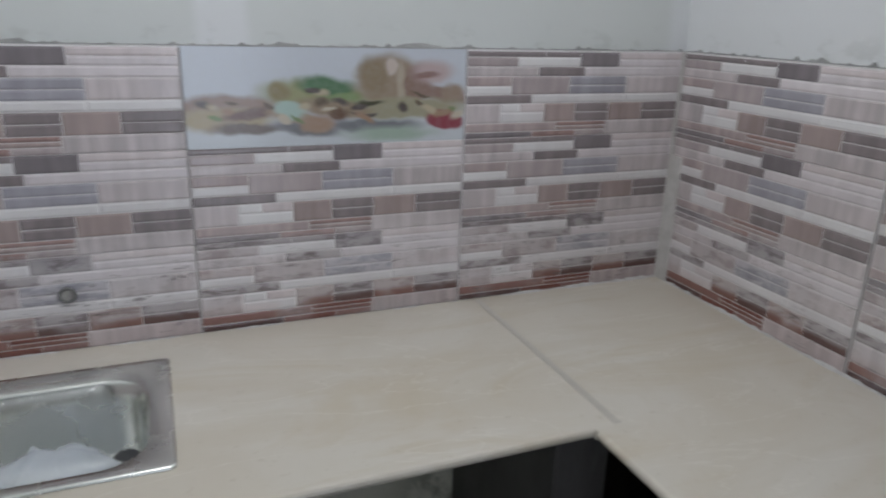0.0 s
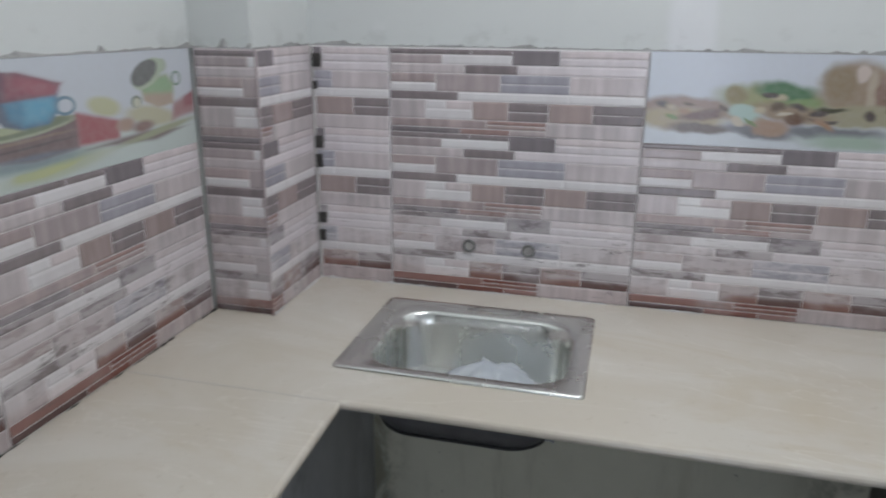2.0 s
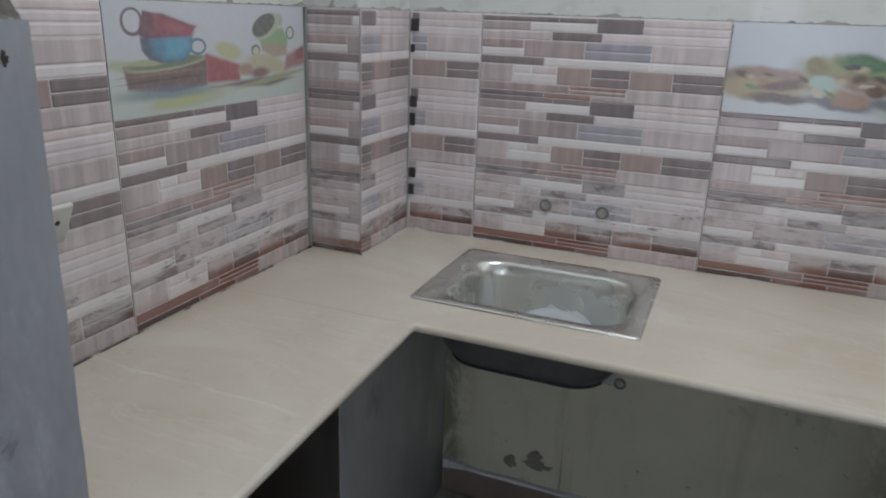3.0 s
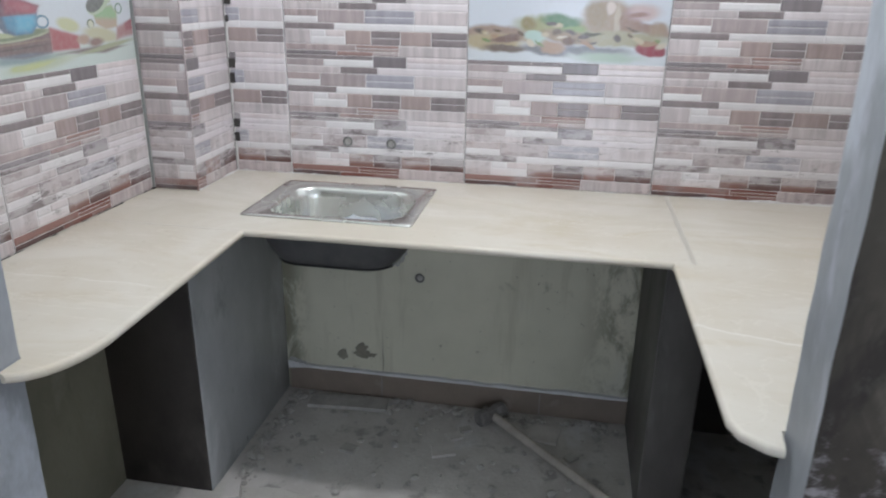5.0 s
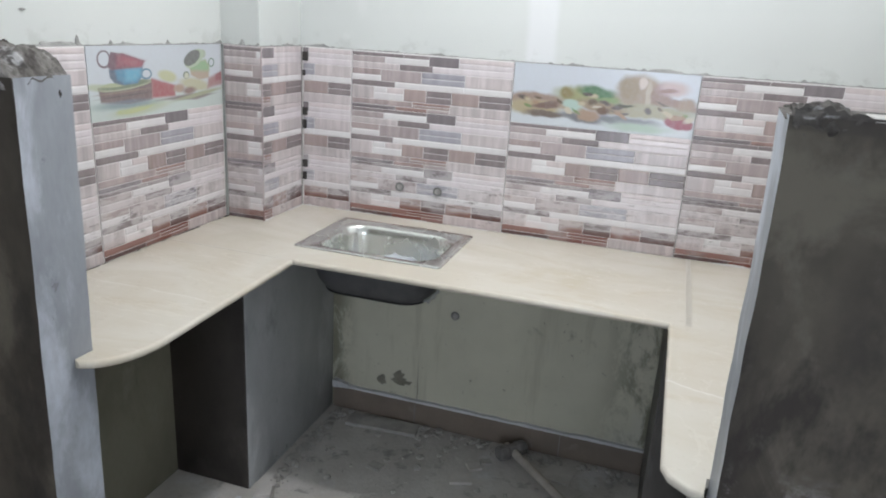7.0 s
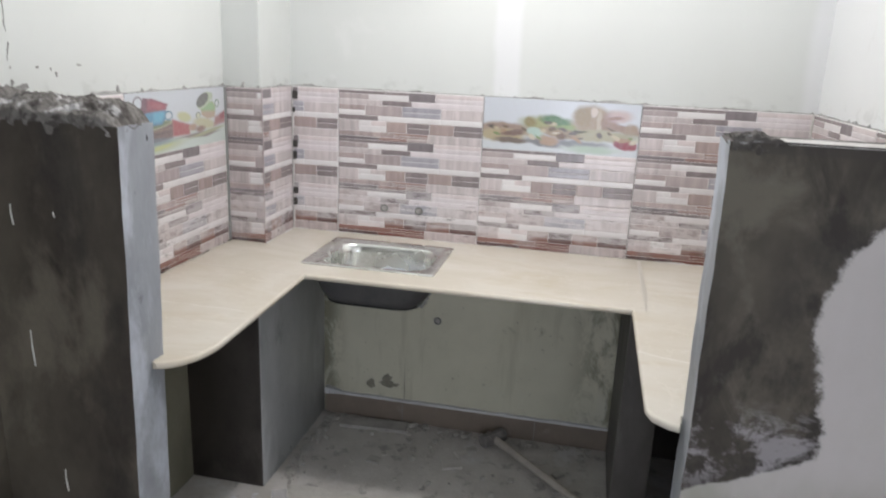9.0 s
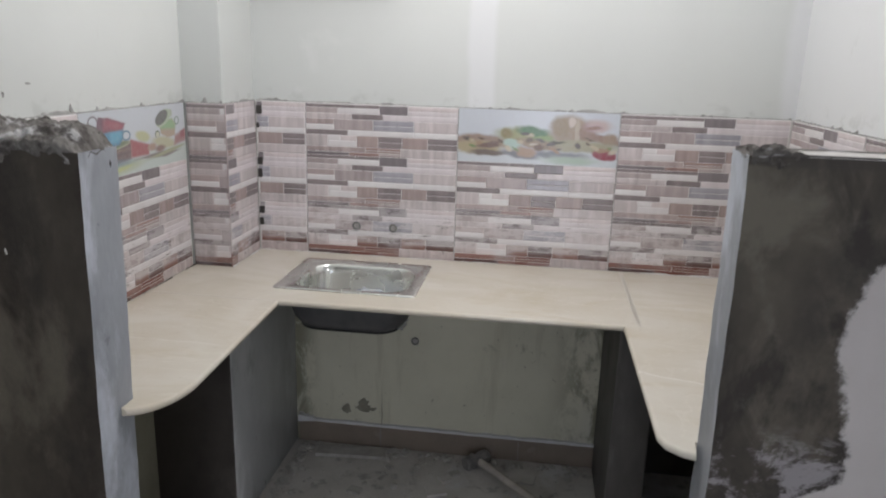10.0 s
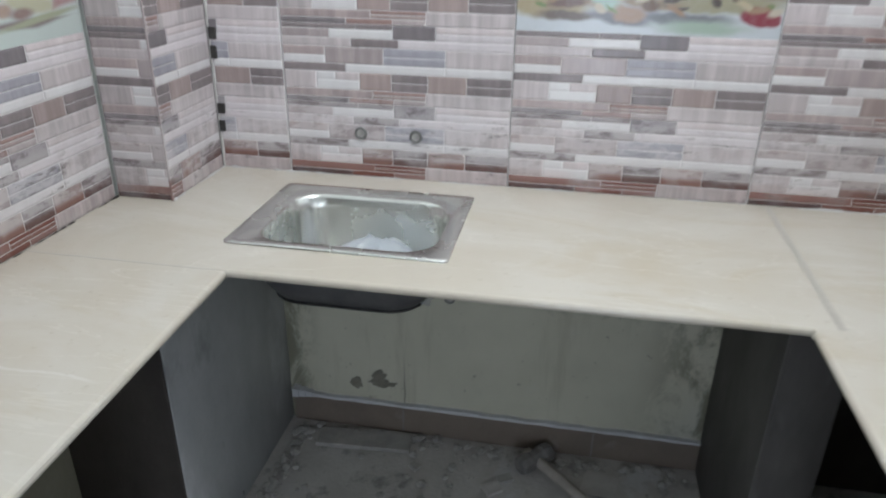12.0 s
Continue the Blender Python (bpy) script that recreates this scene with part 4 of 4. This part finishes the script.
part("handle", tube([(-0.035, 0, 0.030), (0.0, 0, 0.030), (0.10, 0, 0.028), (0.30, 0, 0.021), (0.52, 0, 0.017), (0.62, 0, 0.019)], 0.0155, 12), WOOD, hammer, "worn wooden handle", True)

offcut = thing("tile_offcut", pose(-0.405, -0.068, 0.0, 0, 0, 4), "long broken tile offcut lying in the dust", "tile")
part("body", solid((-0.145, -0.040, 0.0), (0.150, 0.040, 0.014), 0.003), DEBRIS, offcut)
for x, y, w, h, a, mat, lab in ((-0.575, -0.672, 0.052, 0.075, 12, PALE, "small pale brick piece standing on the floor"), (0.325, -0.128, 0.105, 0.10, -12, PALE, "pale broken tile shard on the floor"),
                                (0.018, -0.198, 0.055, 0.045, 30, PALE, "small pale tile chip on the floor"), (-0.008, -0.282, 0.085, 0.075, 14, PALE, "pale tile chip on the floor"),
                                (-0.320, -0.335, 0.055, 0.045, -15, DEBRIS, "grey mortar chip on the floor"),
                                (0.050, -0.150, 0.045, 0.032, 25, DEBRIS, "grey mortar lump beside the sledgehammer"), (0.420, -0.240, 0.050, 0.040, 40, DEBRIS, "flat grey cement flake on the floor"),
                                (-0.220, -0.150, 0.036, 0.028, -40, DEBRIS, "small grey cement flake on the floor"), (0.240, -0.330, 0.030, 0.026, 10, DEBRIS, "angular grey cement crumb on the floor")):
    rnd = random.Random(lab)
    bm = prism([(-w * rnd.uniform(0.35, 0.5), -h * 0.5), (w * 0.5, -h * rnd.uniform(0.3, 0.5)), (w * rnd.uniform(0.3, 0.5), h * 0.5), (-w * 0.45, h * rnd.uniform(0.3, 0.5))], 0.0, 0.060 if w < h else 0.009)
    chip = thing("rubble_piece", pose(x, y, 0, 0, 0, a), lab, "rubble", "rubble pieces")
    part("body", bm, mat, chip)
rnd = random.Random(5)
bm = bmesh.new()
for k in range(700):
    if k % 3 == 0:
        x, y = -0.63 + abs(rnd.gauss(0, 0.03)), rnd.uniform(-0.55, -0.05)
    elif k % 3 == 1:
        x, y = rnd.uniform(-0.62, 0.58), -0.02 - abs(rnd.gauss(0, 0.03))
    else:
        x, y = rnd.uniform(-0.62, 0.58), rnd.uniform(-1.2, -0.03)
    s = 0.003 + 0.015 * rnd.random() ** 3
    out = bmesh.ops.create_icosphere(bm, subdivisions=1, radius=s)["verts"]
    for v in out:
        f = 1 + 0.6 * noise.noise((v.co.x * 200 + k, v.co.y * 200, v.co.z * 200))
        v.co = (x + v.co.x * f, y + v.co.y * f, max(0.0, s * 0.45 + v.co.z * f * 0.6))
tagged(part("rubble_crumbs", bm, DEBRIS, None, "grey mortar crumbs and grit strewn over the floor"), "", "rubble", "", "stuff")

# damp patches on the old paint, and runs of white paint on the half wall
def blot(name, parent, material, centre, w, h, seed, axis, label):
    """A thin irregular patch; axis 'y' lies on a wall that faces the room's front, 'x' on a side wall."""
    bm = bmesh.new()
    hub, ring = bm.verts.new((0, 0, 0)), []
    for k in range(28):
        a = math.tau * k / 28
        r = 1 + 0.55 * noise.noise((math.cos(a) * 1.7 + seed, math.sin(a) * 1.7, seed)) + 0.25 * noise.noise((math.cos(a) * 6, math.sin(a) * 6 + seed, 1))
        ring.append(bm.verts.new((w * r * math.cos(a), 0, h * r * math.sin(a)) if axis == "y" else (0, w * r * math.cos(a), h * r * math.sin(a))))
    for k in range(28):
        bm.faces.new((hub, ring[k], ring[(k + 1) % 28]))
    return part(name, bm, material, parent, label, False, pose(*centre))


for x, z, w, h, s in ((-0.445, 0.165, 0.020, 0.020, 1), (-0.365, 0.176, 0.044, 0.017, 2), (-0.368, 0.198, 0.022, 0.022, 6)):
    blot("damp_patch", wall_north, MOULD, (x, T - 0.0015 - 0.0005 * s, z), w, h, s, "y", "dark damp patch")
for k, (y, z, h) in enumerate(((-0.857, 1.222, 0.024), (-0.843, 0.893, 0.046), (-0.745, 1.231, 0.006), (-0.790, 0.54, 0.030))):
    run = part("paint_run", tube([(0, 0, h), (0, -0.001, 0), (0.002, 0, -h)], 0.0022, 6), PLASTIC, half_left, "white paint run", True, pose(y - XL + T, -0.001, z))

def streak(z0, z1, y0, y1, wide, seed):
    """A thin broken line of old cement on the side wall."""
    bm = bmesh.new()
    n = int((z1 - z0) / 0.004) + 2
    rows = []
    for i in range(n + 1):
        t = i / n
        z, y = z0 + (z1 - z0) * t, y0 + (y1 - y0) * t + 0.003 * noise.noise((t * 9, seed, 0))
        h = wide * (0.35 + 0.9 * abs(noise.noise((z * 45, seed, 2)))) * min(1.0, 5 * t + 0.1, 5 * (1 - t) + 0.1)
        rows.append((bm.verts.new((0, y - h, z)), bm.verts.new((0.0012, y, z)), bm.verts.new((0, y + h * 0.8, z))))
    for a, b in zip(rows, rows[1:]):
        bm.faces.new((a[0], a[1], b[1], b[0]))
        bm.faces.new((a[1], a[2], b[2], b[1]))
    part("scuff", bm, MORTAR, wall_west, "thin broken line of cement", False, pose(XL - T + 0.0006, 0, 0))


streak(1.625, 1.735, -1.294, -1.290, 0.0035, 1.3)
streak(1.715, 1.800, -1.290, -1.288, 0.0055, 2.1)
streak(1.770, 1.806, -1.290, -1.287, 0.011, 5.7)
streak(1.822, 1.842, -1.284, -1.281, 0.009, 3.9)
streak(1.556, 1.590, -1.297, -1.291, 0.0035, 4.4)
streak(1.585, 1.600, -1.290, -1.288, 0.006, 6.2)
for k, (y, z, w, h) in enumerate(((-1.350, 1.528, 0.010, 0.012), (-1.358, 1.548, 0.006, 0.008), (-1.372, 1.560, 0.010, 0.004), (-1.325, 1.560, 0.002, 0.002), (-1.330, 1.592, 0.002, 0.002), (-1.292, 1.540, 0.003, 0.003),
                                   (-1.335, 1.492, 0.016, 0.012), (-1.305, 1.488, 0.020, 0.010), (-1.268, 1.487, 0.018, 0.012), (-1.250, 1.494, 0.010, 0.008), (-1.290, 1.505, 0.006, 0.008),
                                   (-1.205, 1.540, 0.006, 0.004), (-1.158, 1.535, 0.003, 0.004), (-1.140, 1.520, 0.004, 0.008), (-1.052, 1.545, 0.010, 0.003), (-1.380, 1.530, 0.002, 0.002))):
    blot("scuff", wall_west, MORTAR, (XL - T + 0.0014 + 0.0002 * (k % 3), y, z), w, h, k + 0.5, "x", "grey cement scuff")
part("outer_face", solid((XL - T, -4.6, 0.0), (XL - T + 0.004, -1.451, 1.445), 0.001), CEMENT, wall_west, "dark trowelled cement beside the half wall")
blot("torn_hole", half_left, DARK, (-0.566 - XL + T + 0.0035, 0.095, 1.405), 0.004, 0.007, 2.0, "x", "small dark hole in the end face")

bm = bmesh.new()
bmesh.ops.create_grid(bm, x_segments=40, y_segments=30, size=0.5)
for v in bm.verts:
    x, y = v.co.x * 0.62, v.co.y * 0.40
    fall = max(0.0, 1 - (v.co.x * 2) ** 2 - (v.co.y * 2) ** 2)
    v.co = (x, y, 0.010 * fall - 0.0045 + 0.006 * noise.noise((x * 14, y * 14, 3)) + 0.003 * noise.noise((x * 50, y * 50, 1)))
tagged(part("plaster_dust", bm, DUST, None, "pale spilled plaster dust on the concrete floor", True, pose(-0.50, -0.80, 0.0)), "", "dust", "", "stuff")

bm = bmesh.new()
rows = []
for i in range(81):
    x = -0.665 + 1.275 * i / 80
    y = -0.578 + 0.014 * noise.noise((x * 9, 0.4, 2)) + 0.006 * noise.noise((x * 40, 0.1, 7))
    rows.append([bm.verts.new((x, y, 0.0)), bm.verts.new((x, y - 0.008, 0.006 + 0.002 * noise.noise((x * 30, 3, 1)))), bm.verts.new((x, -0.80, 0.005)), bm.verts.new((x, -1.30, 0.0))])
for a, b in zip(rows, rows[1:]):
    for k in range(3):
        bm.faces.new((a[k], a[k + 1], b[k + 1], b[k]))
part("screed", bm, SCREED, floor, "thin pale ragged cement screed")

# ---- mortar smeared along the upper edge of the tiles ----
def smear(name, start, along, out, length, seed, lumps=0.02):
    bm = bmesh.new()
    n = int(length / 0.004)
    rows = []
    for i in range(n + 1):
        s = length * i / n
        h = 0.0022 + 0.011 * max(0.0, noise.noise((s * 15 + seed, seed, 0.5)) - 0.02) + 0.007 * max(0.0, noise.noise((s * 55, seed, 2)))
        h += lumps * max(0.0, noise.noise((s * 34 + 3 * seed, 1, seed)) - 0.32)
        base = Vector(start) + Vector(along) * s
        d = 0.003 + 0.006 * abs(noise.noise((s * 30, seed, 4)))
        o = Vector(out)
        rows.append([bm.verts.new(base + o * 0.010), bm.verts.new(base + o * (d + 0.003) + Vector((0, 0, 0.4 * h))), bm.verts.new(base + o * 0.0008 + Vector((0, 0, h)))])
    for a, b in zip(rows, rows[1:]):
        for k in range(2):
            bm.faces.new((a[k], b[k], b[k + 1], a[k + 1]))
    return tagged(part(name, bm, MORTAR, None, "grey mortar smeared along the tiles' upper edge"), "", "mortar", "", "stuff")


smear("mortar_smear", (-0.80, T, ZT), (1, 0, 0), (0, -1, 0), XR + 0.80, 1.0)
smear("mortar_smear", (XL - T, -1.32, ZT), (0, 1, 0), (1, 0, 0), 1.05, 2.0, 0.085)
smear("mortar_smear", (XL - T + 0.01, YF + T, ZT), (1, 0, 0), (0, -1, 0), 0.14, 3.0, 0.06)
smear("mortar_smear", (-0.80 - T, YF, ZT), (0, 1, 0), (1, 0, 0), 0.28, 4.0, 0.06)
smear("mortar_smear", (XR + T, 0.0, ZT), (0, -1, 0), (-1, 0, 0), 1.28, 5.0)

def bead(start, along, out, length, seed, wall, material, size, label):
    """An uneven bead of filler where the tiles meet the worktop, broken here and there."""
    bm = bmesh.new()
    n = int(length / 0.006)
    rows = []
    for i in range(n + 1):
        s = length * i / n
        h = size * max(0.0, 0.45 + 1.3 * noise.noise((s * 11 + seed, seed, 0.5)) + 0.8 * noise.noise((s * 48, seed, 3)))
        base, o = Vector(start) + Vector(along) * s, Vector(out)
        rows.append([bm.verts.new(base + o * (1.6 * h + 0.0003)), bm.verts.new(base + o * (h + 0.0003) + Vector((0, 0, 0.8 * h))), bm.verts.new(base + o * 0.0003 + Vector((0, 0, 1.4 * h)))])
    for a, b in zip(rows, rows[1:]):
        for k in range(2):
            bm.faces.new((a[k], b[k], b[k + 1], a[k + 1]))
    part("filler_bead", bm, material, wall, label)


for start, along, out, length, seed in (((-0.80, -0.28, ZC), (0, 1, 0), (1, 0, 0), 0.28, 1.7), ((-0.80, 0.0, ZC), (1, 0, 0), (0, -1, 0), 1.99, 2.9), ((XR, 0.0, ZC), (0, -1, 0), (-1, 0, 0), 1.25, 6.1)):
    bead(start, along, out, length, seed, wall_north, GROUT, 0.0035, "broken white filler bead")
bead((XL, -1.30, ZC), (0, 1, 0), (1, 0, 0), 1.02, 4.2, wall_west, DARK, 0.003, "dark open joint")

# ---- wall tiles: each one a body with proud printed strips ----
THT, PRINT = 0.200, 212   # height of a tile, and of its print in the units of STRIPS
STRIPS = (
    (0, 200, 0, 14, "dark"), (200, 295, 0, 14, "dark"), (0, 130, 14, 37, "mid"), (130, 295, 14, 37, "white"), (295, 405, 0, 37, "coal"), (405, 600, 0, 18, "pink"), (405, 600, 18, 37, "light"),
    (0, 185, 37, 60, "stripe"), (185, 310, 37, 60, "dark"), (310, 600, 37, 60, "light"),
    (0, 115, 60, 84, "tan"), (0, 115, 84, 105, "white"), (115, 270, 60, 105, "mid"), (270, 430, 60, 83, "blue"), (270, 430, 83, 105, "blue"), (430, 600, 60, 105, "stripe"),
    (0, 170, 105, 127, "dark"), (170, 430, 105, 127, "white"), (430, 600, 105, 127, "white"),
    (0, 90, 127, 175, "stripe"), (90, 140, 127, 149, "white"), (140, 205, 127, 149, "pink"), (90, 205, 149, 175, "white"), (205, 290, 127, 175, "brown"), (290, 385, 127, 151, "dark"), (290, 385, 151, 175, "dark"),
    (385, 485, 127, 175, "brown"), (485, 600, 127, 151, "dark"), (485, 600, 151, 175, "dark"),
    (0, 240, 175, 197, "tan"), (0, 175, 197, 212, "coal"), (175, 295, 197, 212, "red"), (240, 380, 175, 186, "red"), (240, 380, 186, 197, "brown"), (295, 380, 197, 212, "mid"), (380, 600, 175, 212, "stripe"))
CACHE = {}


def strip_mesh(w, h, material):
    key = (round(w, 4), round(h, 4), material.name)
    if key not in CACHE:
        g, e, d = 0.0007, 0.0034, 0.0012
        data = bpy.data.meshes.new("strip")
        a, b = (g, g, w - g, h - g), (g + e, g + e, w - g - e, h - g - e)
        pts = [(x, -0.0002, z) for x, z in ((a[0], a[1]), (a[2], a[1]), (a[2], a[3]), (a[0], a[3]))] + [(x, -d, z) for x, z in ((b[0], b[1]), (b[2], b[1]), (b[2], b[3]), (b[0], b[3]))]
        data.from_pydata(pts, [], [(4, 5, 6, 7), (0, 1, 5, 4), (1, 2, 6, 5), (2, 3, 7, 6), (3, 0, 4, 7)])
        data.materials.append(material)
        CACHE[key] = data
    return CACHE[key]


def without(rect, hole):
    """The parts of a rectangle (u0, u1, v0, v1) that lie outside the hole."""
    u0, u1, v0, v1 = rect
    if not hole or hole[1] <= u0 or hole[0] >= u1 or hole[3] <= v0 or hole[2] >= v1:
        return [rect]
    a, b = max(u0, hole[0]), min(u1, hole[1])
    out = [(u0, a, v0, v1), (b, u1, v0, v1), (a, b, v0, max(v0, hole[2])), (a, b, min(v1, hole[3]), v1)]
    return [r for r in out if r[1] - r[0] > 0.004 and r[3] - r[2] > 0.004]


def tile(wall, m, u0, u1, high, picture=None, hole=None, rim=False, body_paint=None):
    """A tile cut to u0..u1 of its width; m takes its lower left corner (u, outward -y, up) to the wall. high: its height, lower in the last course."""
    bm = bmesh.new()
    for a, b, c, d in without((u0 + 0.0013, u1 - 0.0013, 0.0, high - 0.0006), hole):
        box(bm, (a, 0.0, c), (b, T - 0.002, d))
    body = part("tile", bm, picture or body_paint or TILE_BODY, wall, "printed picture tile" if picture else "", False, m)
    if picture:
        return
    full = high - 0.0035 if rim else high   # the topmost course keeps a bare pale rim
    k = full / PRINT
    for x0, x1, z0, z1, tint in STRIPS:
        rect = (max(x0 / 1000, u0 + 0.0016), min(x1 / 1000, u1 - 0.0016), full - z1 * k, full - z0 * k)
        if rect[1] - rect[0] < 0.005:
            continue
        for a, b, c, d in without(rect, hole):
            part("strip", strip_mesh(b - a, d - c, GLAZE[tint]), None, body, "", False, pose(a, 0, c))


def field(wall, corner, turn, columns, picture=None, hole=None, body_paint=None):
    """Three courses of tiles from the top down. columns: (place along the wall, u0, u1, True for a picture on top)."""
    for s, u0, u1, pictured in columns:
        for row in range(3):
            z = ZT - (row + 1) * THT if row < 2 else ZC + 0.001
            m = Matrix.Translation(corner) @ pose(0, 0, 0, 0, 0, turn) @ pose(s, 0.002, z)
            gap = (hole[0] - s, hole[1] - s, hole[2] - z, hole[3] - z) if hole else None
            tile(wall, m, u0, u1, THT if row < 2 else ZT - 2 * THT - z, picture if pictured and row == 0 else None, gap, row == 0, body_paint)


field(wall_north, (0, 0, 0), 0, ((-1.18, 0.38, 0.58, False), (-0.6, 0, 0.6, False), (0.0, 0, 0.6, True), (0.6, 0, 0.594, False)), FOOD)
field(wall_west, (XL, 0, 0), 90, ((-1.481, 0.16, 0.60, False), (-0.881, 0, 0.596, True)), CUPS, HOLE)
field(wall_east, (XR, 0, 0), -90, ((0.003, 0, 0.597, False), (0.603, 0, 0.6, False), (1.203, 0, 0.082, False)))
field(pilaster, (XL, YF, 0), 0, ((0.0, 0.002, 0.150, False),), None, None, GLAZE["pink"])
field(pilaster, (-0.80, 0, 0), 90, ((-0.28 - 0.322, 0.324, 0.598, False),), None, None, GLAZE["pink"])
part("corner_joint", solid((-0.8022, -0.2822, ZC), (-0.7975, -0.2775, ZT), 0.0012), GLAZE["mid"], pilaster, "grey filled corner joint")
